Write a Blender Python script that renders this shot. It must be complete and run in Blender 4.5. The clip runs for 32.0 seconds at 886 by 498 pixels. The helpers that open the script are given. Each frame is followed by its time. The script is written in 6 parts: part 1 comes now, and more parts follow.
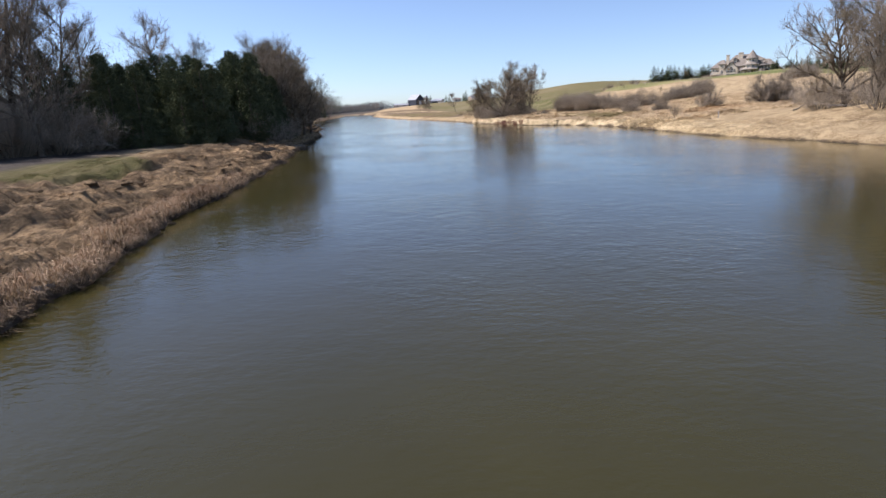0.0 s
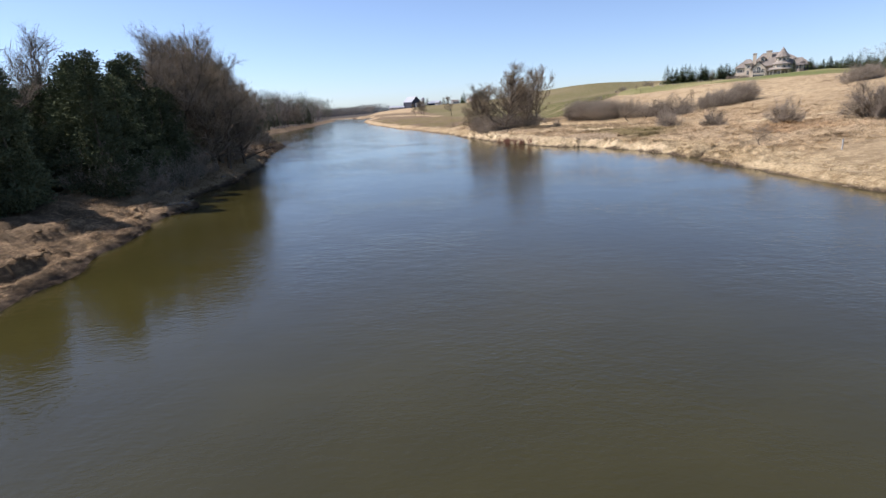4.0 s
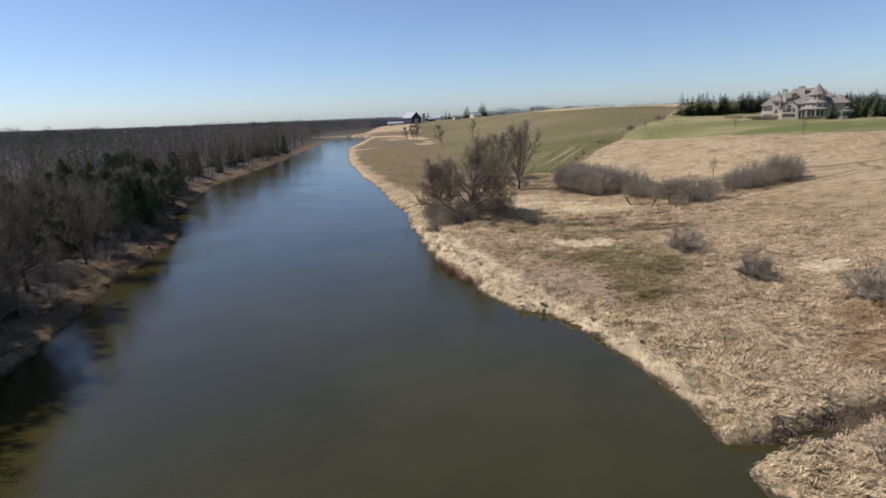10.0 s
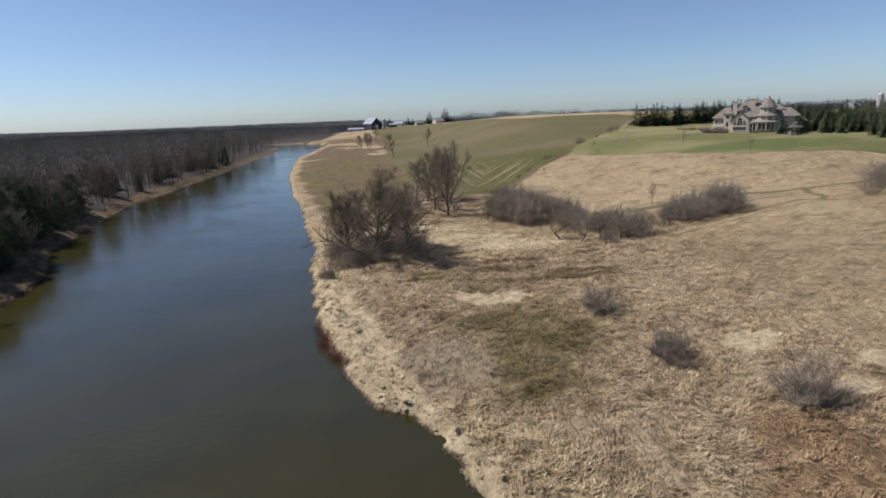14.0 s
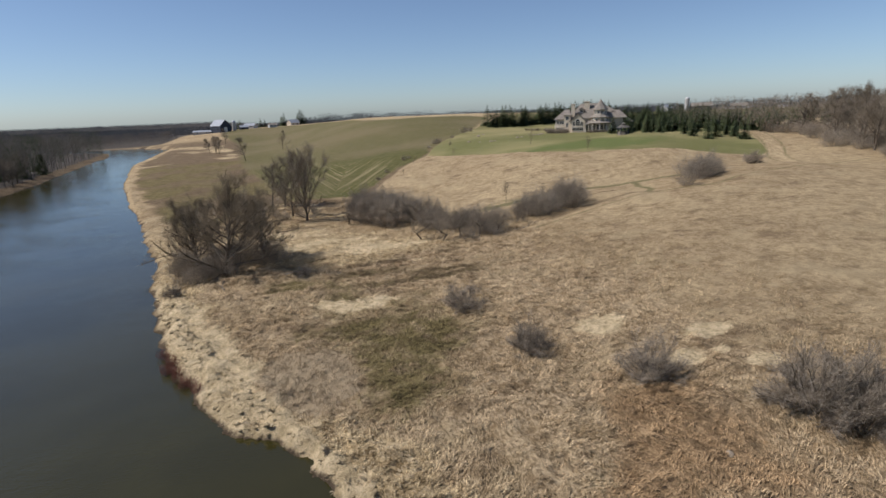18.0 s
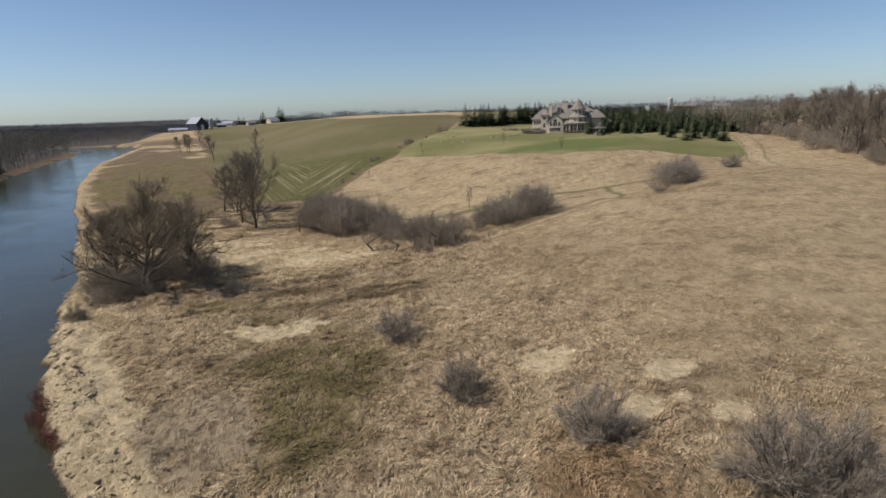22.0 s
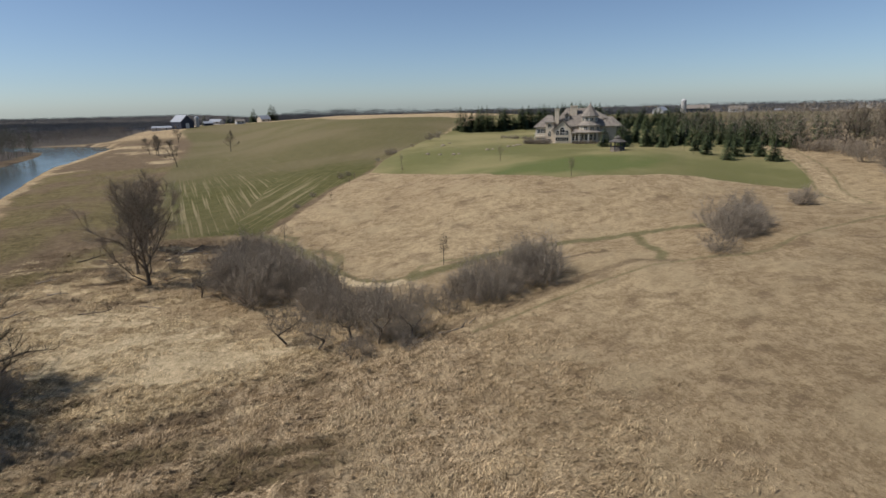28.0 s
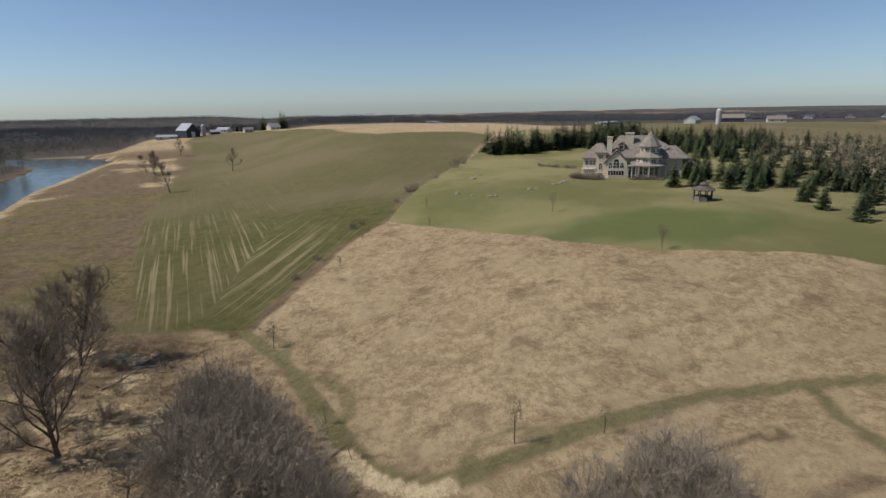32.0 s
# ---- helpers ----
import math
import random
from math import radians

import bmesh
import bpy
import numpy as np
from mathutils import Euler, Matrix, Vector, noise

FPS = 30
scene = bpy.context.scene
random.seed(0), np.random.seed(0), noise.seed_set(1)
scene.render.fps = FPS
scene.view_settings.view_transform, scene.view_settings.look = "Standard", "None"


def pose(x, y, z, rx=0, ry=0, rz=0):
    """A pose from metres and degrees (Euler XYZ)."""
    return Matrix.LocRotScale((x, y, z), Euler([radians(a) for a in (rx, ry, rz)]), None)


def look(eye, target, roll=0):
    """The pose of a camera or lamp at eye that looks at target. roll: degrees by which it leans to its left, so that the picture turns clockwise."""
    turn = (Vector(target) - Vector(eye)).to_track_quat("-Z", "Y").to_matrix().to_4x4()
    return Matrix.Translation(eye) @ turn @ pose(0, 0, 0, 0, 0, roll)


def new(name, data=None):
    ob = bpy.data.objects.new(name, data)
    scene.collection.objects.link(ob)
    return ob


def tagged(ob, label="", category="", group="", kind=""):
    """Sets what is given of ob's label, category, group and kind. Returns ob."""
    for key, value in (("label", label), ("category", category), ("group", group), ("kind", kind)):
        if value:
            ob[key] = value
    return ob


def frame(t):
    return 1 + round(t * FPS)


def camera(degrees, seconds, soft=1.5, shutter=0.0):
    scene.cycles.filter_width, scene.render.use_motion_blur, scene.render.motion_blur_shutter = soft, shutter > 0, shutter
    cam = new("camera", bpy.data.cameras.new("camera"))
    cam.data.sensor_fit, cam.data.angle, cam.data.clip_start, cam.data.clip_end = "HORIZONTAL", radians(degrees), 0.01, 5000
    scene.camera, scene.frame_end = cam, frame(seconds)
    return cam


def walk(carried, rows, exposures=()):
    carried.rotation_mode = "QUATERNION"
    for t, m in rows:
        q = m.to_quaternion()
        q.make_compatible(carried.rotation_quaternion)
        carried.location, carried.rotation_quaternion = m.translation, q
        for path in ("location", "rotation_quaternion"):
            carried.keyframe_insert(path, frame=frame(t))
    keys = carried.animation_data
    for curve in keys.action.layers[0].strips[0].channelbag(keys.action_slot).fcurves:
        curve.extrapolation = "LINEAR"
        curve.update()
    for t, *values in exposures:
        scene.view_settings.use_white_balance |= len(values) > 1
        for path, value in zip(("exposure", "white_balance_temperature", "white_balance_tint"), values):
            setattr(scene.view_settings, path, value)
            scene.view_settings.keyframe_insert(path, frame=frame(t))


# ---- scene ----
cam = camera(77.4, 32.0)
METRES, EYE, TILT, LEAN, TURN = 180.0, 5.1, -14.4, 2.4, 0.0
ROWS = [
    (0.0, 0.0, 0.0, 0.0, 0.0, 0.0, 0.0),
    (0.5, 0.0019, 0.0206, 0.0053, -0.04, -0.02, 0.18),
    (1.0, 0.0041, 0.0417, 0.0107, -0.09, -0.04, 0.33),
    (1.5, 0.0066, 0.0637, 0.0163, -0.08, -0.04, 0.42),
    (2.0, 0.0089, 0.0856, 0.023, -0.05, -0.04, 0.47),
    (2.5, 0.0106, 0.1074, 0.0313, -0.05, -0.02, 0.47),
    (3.0, 0.0114, 0.1295, 0.0408, -0.07, -0.0, 0.42),
    (3.5, 0.0128, 0.1494, 0.0496, -0.02, 0.03, 0.4),
    (5.5, 0.0205, 0.2313, 0.0928, -0.06, -0.01, -0.15),
    (6.0, 0.0241, 0.2504, 0.1047, -0.13, 0.04, -0.28),
    (6.5, 0.0293, 0.2679, 0.1169, -0.21, 0.09, -0.4),
    (7.0, 0.0356, 0.2837, 0.1288, -0.29, 0.13, -0.44),
    (7.5, 0.043, 0.2983, 0.1402, -0.34, 0.17, -0.46),
    (8.0, 0.0514, 0.3116, 0.1512, -0.17, 0.23, -0.51),
    (8.5, 0.0603, 0.3241, 0.1621, 0.18, 0.26, -0.49),
    (9.0, 0.0698, 0.3363, 0.1723, 0.56, 0.32, -0.48),
    (9.5, 0.0792, 0.3476, 0.1831, 0.89, 0.34, -0.4),
    (10.0, 0.0886, 0.3585, 0.1936, 1.06, 0.37, -0.42),
    (10.5, 0.098, 0.3693, 0.2039, 1.14, 0.43, -0.35),
    (11.0, 0.1078, 0.3798, 0.2134, 1.17, 0.44, -0.36),
    (11.5, 0.1174, 0.3895, 0.222, 1.14, 0.47, -0.36),
    (12.0, 0.1269, 0.3996, 0.2269, 1.06, 0.5, -0.32),
    (12.5, 0.1362, 0.4092, 0.2299, 0.91, 0.5, -0.28),
    (13.0, 0.1448, 0.4181, 0.2323, 0.81, 0.53, -0.25),
    (13.5, 0.1514, 0.4249, 0.2339, 0.33, 0.55, -0.16),
    (14.0, 0.1544, 0.4286, 0.2347, -1.74, 0.61, 0.29),
    (14.5, 0.1548, 0.4297, 0.2348, -3.58, 0.64, 0.69),
    (15.0, 0.1548, 0.4303, 0.2346, -6.05, 0.67, 1.25),
    (15.5, 0.1549, 0.4309, 0.2348, -9.48, 0.63, 2.16),
    (17.5, 0.157, 0.4346, 0.236, -15.24, 0.29, 3.76),
    (18.0, 0.1582, 0.4361, 0.2364, -15.59, 0.28, 3.77),
    (18.5, 0.1609, 0.4382, 0.237, -15.85, 0.24, 3.78),
    (19.0, 0.1647, 0.4407, 0.2377, -15.99, 0.2, 3.76),
    (19.5, 0.1698, 0.4433, 0.2386, -16.1, 0.17, 3.73),
    (20.0, 0.1759, 0.4459, 0.2396, -16.16, 0.14, 3.7),
    (20.5, 0.1829, 0.4485, 0.2406, -16.22, 0.12, 3.7),
    (21.0, 0.1901, 0.4534, 0.2421, -16.3, 0.12, 3.72),
    (21.5, 0.1968, 0.4616, 0.2444, -16.45, 0.08, 3.7),
    (22.0, 0.2036, 0.4717, 0.2471, -16.9, 0.05, 3.75),
    (22.5, 0.2102, 0.4825, 0.25, -17.29, 0.03, 3.73),
    (23.0, 0.2175, 0.4937, 0.2532, -17.29, 0.03, 3.62),
    (23.5, 0.2253, 0.505, 0.2565, -17.25, 0.01, 3.54),
    (24.0, 0.2335, 0.5167, 0.2598, -17.2, 0.04, 3.62),
    (24.5, 0.2412, 0.5294, 0.2634, -17.19, 0.03, 3.56),
    (25.0, 0.2495, 0.542, 0.2667, -17.15, 0.04, 3.48),
    (25.5, 0.2581, 0.5544, 0.27, -17.12, 0.05, 3.46),
    (27.5, 0.2861, 0.6196, 0.2954, -16.78, -0.17, 3.23),
    (28.0, 0.2919, 0.6383, 0.307, -16.61, -0.19, 3.09),
    (28.5, 0.2976, 0.6579, 0.3192, -16.44, -0.24, 2.99),
    (29.0, 0.3027, 0.6781, 0.3309, -16.29, -0.27, 2.98),
    (29.5, 0.3076, 0.6994, 0.342, -16.08, -0.28, 2.97),
    (30.0, 0.3114, 0.7211, 0.353, -15.87, -0.26, 2.9),
    (30.5, 0.3135, 0.7434, 0.3643, -15.67, -0.23, 2.82),
    (31.0, 0.3149, 0.7658, 0.3754, -15.56, -0.14, 2.71),
    (31.5, 0.3154, 0.788, 0.3862, -15.48, -0.09, 2.7),
    (32.0, 0.3152, 0.8099, 0.3952, -15.45, -0.04, 2.63),
]
walk(cam, [(t, pose(0, 0, EYE, TILT, LEAN, TURN) @ pose(METRES * x, METRES * y, METRES * z, 90 + pitch, roll, yaw)) for t, x, y, z, yaw, pitch, roll in ROWS],
     exposures=[(0.0, 0.57, 6050, 19), (3.0, 0.57, 6050, 19), (6.0, 0.39, 6050, 19), (9.0, 0.14, 6000, 17), (13.0, -0.08, 5950, 14), (18.0, -0.17, 6100, 13), (25.0, -0.22, 6200, 12), (32.0, -0.28, 6200, 11)])

# ---- light ----
SUN_EL, SUN_AZ = 50.0, -78.0          # the sun stands in the west, azimuth from +y, clockwise
world = bpy.data.worlds.new("sky")
scene.world = world
world.use_nodes = True
wn = world.node_tree
sky = wn.nodes.new("ShaderNodeTexSky")
sky.sky_type, sky.sun_disc = "NISHITA", False
sky.sun_elevation, sky.sun_rotation = radians(SUN_EL), radians(SUN_AZ)
sky.altitude, sky.air_density, sky.dust_density, sky.ozone_density = 300, 0.8, 0.5, 1.3
tone = wn.nodes.new("ShaderNodeHueSaturation")
tone.inputs["Saturation"].default_value = 0.88
wn.links.new(sky.outputs[0], tone.inputs["Color"])
tint = wn.nodes.new("ShaderNodeMix")
tint.data_type, tint.blend_type = "RGBA", "MULTIPLY"
tint.inputs[0].default_value, tint.inputs[7].default_value = 1.0, (0.885, 0.985, 1.07, 1)
wn.links.new(tone.outputs[0], tint.inputs[6])
wn.links.new(tint.outputs[2], wn.nodes["Background"].inputs[0])
wn.nodes["Background"].inputs[1].default_value = 0.099
lamp = bpy.data.lights.new("sun", "SUN")
lamp.energy, lamp.angle, lamp.color = 4.8, radians(0.55), (1.0, 0.94, 0.85)
sun = new("sun", lamp)
az, el = radians(SUN_AZ), radians(SUN_EL)
sun.matrix_world = look((0, 0, 0), (-math.sin(az) * math.cos(el), -math.cos(az) * math.cos(el), -math.sin(el)))


# ---- materials ----
def material(name, rough=0.8, spec=0.3, metal=0.0):
    m = bpy.data.materials.new(name)
    m.use_nodes = True
    n = m.node_tree
    b = n.nodes["Principled BSDF"]
    b.inputs["Roughness"].default_value = rough
    b.inputs["Specular IOR Level"].default_value = spec
    b.inputs["Metallic"].default_value = metal
    return m, n, b


def noise_node(n, scale, detail=4, rough=0.55, coord=None, dist=0.0):
    t = n.nodes.new("ShaderNodeTexNoise")
    t.inputs["Scale"].default_value, t.inputs["Detail"].default_value = scale, detail
    t.inputs["Roughness"].default_value, t.inputs["Distortion"].default_value = rough, dist
    if coord:
        n.links.new(coord, t.inputs["Vector"])
    return t.outputs["Fac"]


def ramp(n, fac, lo, hi, a=0.0, b=1.0):
    r = n.nodes.new("ShaderNodeMapRange")
    r.interpolation_type = "SMOOTHSTEP"
    n.links.new(fac, r.inputs[0])
    for i, v in enumerate((lo, hi, a, b)):
        r.inputs[i + 1].default_value = v
    return r.outputs[0]


def mix(n, fac, a, b):
    """Colour a where fac is 0, b where it is 1; each a socket or a triple."""
    m = n.nodes.new("ShaderNodeMix")
    m.data_type = "RGBA"
    for s, v in ((m.inputs[0], fac), (m.inputs[6], a), (m.inputs[7], b)):
        if isinstance(v, (int, float)):
            s.default_value = v
        elif isinstance(v, tuple):
            s.default_value = (*v, 1)
        else:
            n.links.new(v, s)
    return m.outputs[2]


def calc(n, op, a, b):
    m = n.nodes.new("ShaderNodeMath")
    m.operation, m.use_clamp = op, True
    for s, v in zip(m.inputs, (a, b)):
        if isinstance(v, (int, float)):
            s.default_value = v
        else:
            n.links.new(v, s)
    return m.outputs[0]


def bump(n, b, height, strength, distance):
    u = n.nodes.new("ShaderNodeBump")
    u.inputs["Strength"].default_value, u.inputs["Distance"].default_value = strength, distance
    n.links.new(height, u.inputs["Height"])
    n.links.new(u.outputs[0], b.inputs["Normal"])


def surface(name, dark, light, scale=2.0, rough=0.8, spec=0.3, spread=0.25, bumps=0.0, metal=0.0, grime=0.0):
    """A material between two colours by a coarse and a fine grain, with some difference from object to object and piece to piece."""
    m, n, b = material(name, rough, spec, metal)
    co = n.nodes.new("ShaderNodeTexCoord").outputs["Object"]
    g = calc(n, "ADD", calc(n, "MULTIPLY", noise_node(n, scale, 6, 0.6, co), 0.6), calc(n, "MULTIPLY", noise_node(n, scale * 9, 3, 0.6, co), 0.4))
    c = mix(n, ramp(n, g, 0.34, 0.66), dark, light)
    info = n.nodes.new("ShaderNodeObjectInfo").outputs["Random"]
    geo = n.nodes.new("ShaderNodeNewGeometry").outputs["Random Per Island"]
    h = n.nodes.new("ShaderNodeHueSaturation")
    v = calc(n, "ADD", calc(n, "MULTIPLY", info, spread), calc(n, "MULTIPLY", geo, spread))
    r = n.nodes.new("ShaderNodeMath")
    r.operation = "ADD"
    n.links.new(v, r.inputs[0])
    r.inputs[1].default_value = 1 - spread
    n.links.new(r.outputs[0], h.inputs["Value"])
    n.links.new(c, h.inputs["Color"])
    out = h.outputs[0]
    if grime:
        out = mix(n, ramp(n, noise_node(n, scale * 0.35, 5, 0.65, co), 0.5, 0.7, 0, grime), out, tuple(v * 0.45 for v in dark))
    n.links.new(out, b.inputs["Base Color"])
    if bumps:
        bump(n, b, g, 0.6, bumps)
    return m


BARK = surface("grey_bark", (0.072, 0.056, 0.04), (0.185, 0.148, 0.108), 1.5, 0.9, 0.1, 0.22)
TWIG = surface("fine_twigs", (0.168, 0.134, 0.09), (0.3, 0.241, 0.165), 0.6, 0.9, 0.05, 0.4)
GREYTWIG = surface("grey_fine_twigs", (0.18, 0.148, 0.108), (0.31, 0.256, 0.19), 0.6, 0.9, 0.05, 0.4)
BRUSH = surface("grey_brush_twigs", (0.228, 0.188, 0.14), (0.43, 0.36, 0.277), 0.5, 0.9, 0.05, 0.42)
WOODLAND = surface("woodland_twigs", (0.17, 0.143, 0.118), (0.25, 0.213, 0.177), 0.02, 0.9, 0.05, 0.14)
# blue-grey of distance haze is put into the far trees' base colour
HAZED_FARWOOD = surface("hazed_distant_woods", (0.078, 0.08, 0.083), (0.13, 0.13, 0.131), 0.01, 0.9, 0.05, 0.3)
CANE = surface("red_canes", (0.15, 0.058, 0.043), (0.25, 0.11, 0.08), 0.8, 0.85, 0.1, 0.2)
NEEDLE = surface("spruce_needles", (0.052, 0.07, 0.032), (0.135, 0.158, 0.07), 0.8, 0.75, 0.15, 0.28)
CEDAR = surface("cedar_foliage", (0.06, 0.073, 0.04), (0.15, 0.163, 0.086), 0.5, 1.0, 0.0, 0.3)
DEADWOOD = surface("bleached_driftwood", (0.13, 0.105, 0.08), (0.29, 0.245, 0.195), 2.0, 0.85, 0.1, 0.2)
STRAW = surface("dead_straw", (0.38, 0.295, 0.18), (0.66, 0.53, 0.345), 0.25, 0.9, 0.1, 0.3)
REED = surface("brown_reeds", (0.25, 0.17, 0.105), (0.42, 0.30, 0.19), 0.3, 0.9, 0.1, 0.3)
STONE = surface("beige_house_stone", (0.5, 0.42, 0.31), (0.72, 0.62, 0.48), 2.5, 0.85, 0.2, 0.06, 0.02)
DARKSHAKE = surface("weathered_dark_shakes", (0.075, 0.066, 0.058), (0.15, 0.132, 0.115), 1.2, 0.85, 0.15, 0.12, 0.02)
SHAKE = surface("grey_brown_shakes", (0.165, 0.142, 0.117), (0.31, 0.268, 0.222), 1.2, 0.85, 0.15, 0.12, 0.02)
TRIM = surface("cream_trim", (0.62, 0.57, 0.48), (0.74, 0.69, 0.60), 3.0, 0.5, 0.3, 0.03)
GLASS, _n, _b = material("dark_window_glass", 0.06, 0.5)
_b.inputs["Base Color"].default_value = (0.02, 0.024, 0.03, 1)
BARNWOOD = surface("dark_blue_barn_boards", (0.03, 0.035, 0.05), (0.07, 0.075, 0.095), 0.8, 0.8, 0.2, 0.05)
TIN = surface("pale_tin_roof", (0.27, 0.28, 0.3), (0.4, 0.41, 0.43), 0.5, 0.45, 0.5, 0.04)
WHITE = surface("white_siding", (0.4, 0.39, 0.37), (0.54, 0.53, 0.5), 0.6, 0.6, 0.3, 0.05)
CONCRETE = surface("silo_concrete", (0.36, 0.34, 0.31), (0.5, 0.48, 0.45), 0.7, 0.85, 0.2, 0.05)
ROCK = surface("tan_grey_boulder", (0.19, 0.15, 0.105), (0.33, 0.27, 0.195), 1.5, 0.9, 0.2, 0.2, 0.03)

# ---- the river and the land ----
RIGHT = np.array([(-900, 120), (-300, 75), (0, 47), (57, 38.8), (69, 35.3), (83, 33.8), (103, 33.3), (109, 32.6), (115, 31), (122, 29.3), (128.5, 26), (130.4, 22),
                  (136.5, 18.9), (150, 13.6), (177, 7.1), (195, 4.5), (216, -2), (246, -9.5), (271, -17.7), (340, -35.7), (440, -55), (540, -62), (620, -66), (660, -95), (690, -170), (720, -420), (760, -2000)], float)
LEFT = np.array([(-900, -40), (-300, -2), (0, -11.5), (17, -11), (28, -13.5), (38, -14.3), (60, -17), (76, -19.8), (82, -19.4), (86, -22.8), (97, -23.3), (101, -22.3), (110, -24.8), (121, -25.8),
                 (144, -32), (172, -36.8), (180, -39), (187, -43), (200, -51), (230, -60), (265, -69), (368, -75), (500, -90), (560, -95), (600, -110), (640, -200), (665, -420), (700, -2000)], float)


def lattice(x, y, seed):
    v = np.sin(x * 127.1 + y * 311.7 + seed * 74.7) * 43758.5453
    return v - np.floor(v)


def vnoise(x, y, seed=0, octaves=3):
    """Smooth noise from about -1 to 1 over arrays, one unit to a lump."""
    x, y = np.asarray(x, float), np.asarray(y, float)
    total, amp, norm = 0.0, 1.0, 0.0
    for k in range(octaves):
        ix, iy = np.floor(x), np.floor(y)
        fx, fy = x - ix, y - iy
        fx, fy = fx * fx * (3 - 2 * fx), fy * fy * (3 - 2 * fy)
        a, b = lattice(ix, iy, seed + k), lattice(ix + 1, iy, seed + k)
        c, d = lattice(ix, iy + 1, seed + k), lattice(ix + 1, iy + 1, seed + k)
        total = total + amp * ((a * (1 - fx) + b * fx) * (1 - fy) + (c * (1 - fx) + d * fx) * fy)
        norm += amp
        amp *= 0.5
        x, y = x * 2.03 + 17.3, y * 2.03 + 9.1
    return total / norm * 2 - 1


def smooth(t):
    t = np.clip(t, 0, 1)
    return t * t * (3 - 2 * t)


def shore(side, y):
    return np.interp(y, side[:, 0], side[:, 1]) + 0.7 * vnoise(np.asarray(y) / 4.0, np.zeros_like(y) + 3.3, 5)


def line_distance(x, y, pts):
    best = np.full(np.shape(x), 1e9)
    for (ax, ay), (bx, by) in zip(pts[:-1], pts[1:]):
        dx, dy = bx - ax, by - ay
        t = np.clip(((x - ax) * dx + (y - ay) * dy) / (dx * dx + dy * dy), 0, 1)
        best = np.minimum(best, np.hypot(x - ax - t * dx, y - ay - t * dy))
    return best


def region(x, y, pts, soft):
    """1 inside the outline, 0 outside, with a soft edge that wide."""
    inside = np.zeros(np.shape(x), bool)
    for (ax, ay), (bx, by) in zip(pts, pts[1:] + pts[:1]):
        with np.errstate(divide="ignore", invalid="ignore"):
            inside ^= ((ay > y) != (by > y)) & (x < (bx - ax) * (y - ay) / (by - ay + 1e-12) + ax)
    d = line_distance(x, y, pts + pts[:1])
    return smooth(0.5 + np.where(inside, d, -d) / soft)


CREEK = [(31, 102.5), (37, 103), (44, 106), (52, 106), (58, 103), (66, 103)]
TRACKS = [[(49.2, 242.7), (55, 230.6), (58.8, 217.2), (61.1, 208.5), (62.7, 204), (65.7, 200.3), (69.5, 199), (74.5, 199.3), (81.9, 200), (89.4, 200), (97.8, 200.4), (106.9, 197.9), (113, 195), (122, 190)],
          [(106.9, 197.8), (104.3, 192.2), (102.7, 185.8), (100.8, 183.8)],
          [(72.6, 177.8), (78.3, 178.9), (84.7, 180.4), (91.5, 181.5), (100.1, 182), (104, 180.2), (108.2, 177.8), (113.3, 178), (119, 179.8), (128, 181.7), (139, 183), (160, 184)],
          [(56.8, 226.5), (60.2, 222.5), (62.4, 218), (62, 213.5), (59.6, 212)],
          [(70, 199), (73, 202.6), (77, 203.2), (80.5, 200.5)],
          [(50.5, 240), (53.6, 238.6), (56, 235.2), (55.3, 231)]]
LANE = [(149, 195), (152, 201), (158, 208), (164, 214.5), (176, 229), (185, 240.5), (199, 258.5)]
LAWN = [(79.9, 286), (95, 264.3), (104.3, 245), (114.5, 233.2), (124.6, 227.8), (131.9, 224.1), (141.8, 216), (152.6, 207.3), (158, 211), (178, 237), (195, 265), (260, 330), (240, 470), (190, 480), (128, 373), (94, 318)]
FIELD = [(30.6, 251.5), (49.5, 243), (57, 259), (67, 276), (79, 287.4), (94, 318), (128, 373), (170, 460), (160, 484), (112, 498), (98, 560), (95, 640), (80, 740), (40, 790), (-20, 790), (-34, 740), (-8, 606), (1, 505), (6, 420), (8, 395), (12.7, 350), (21.5, 300)]
FLAT = [(16, 208), (30, 207.5), (42, 198), (53, 185), (53, 178), (44, 178.5), (36, 179.5), (30, 186), (24, 190), (15, 199)]
STRIP = [(112, 500), (165, 480), (235, 500), (330, 560), (300, 650), (170, 640), (100, 600)]
MOSSY = [(34.5, 128.3), (33.8, 130.2), (35.7, 135.3), (31.5, 146.1), (34.6, 148.5), (43.6, 151), (48.5, 143.4), (41.7, 133.5), (39.8, 129.6), (36.4, 126.3)]
PALE = [(30.7, 156.8), (32.6, 157.8), (35.5, 156.2), (38.3, 156.4), (40, 157.8), (42.6, 155.2), (38.6, 152.6), (35, 152.2)]
DULL = [(22.5, 141), (29, 144), (34.5, 140), (34, 132.4), (29.7, 129.5), (25.2, 132.5)]


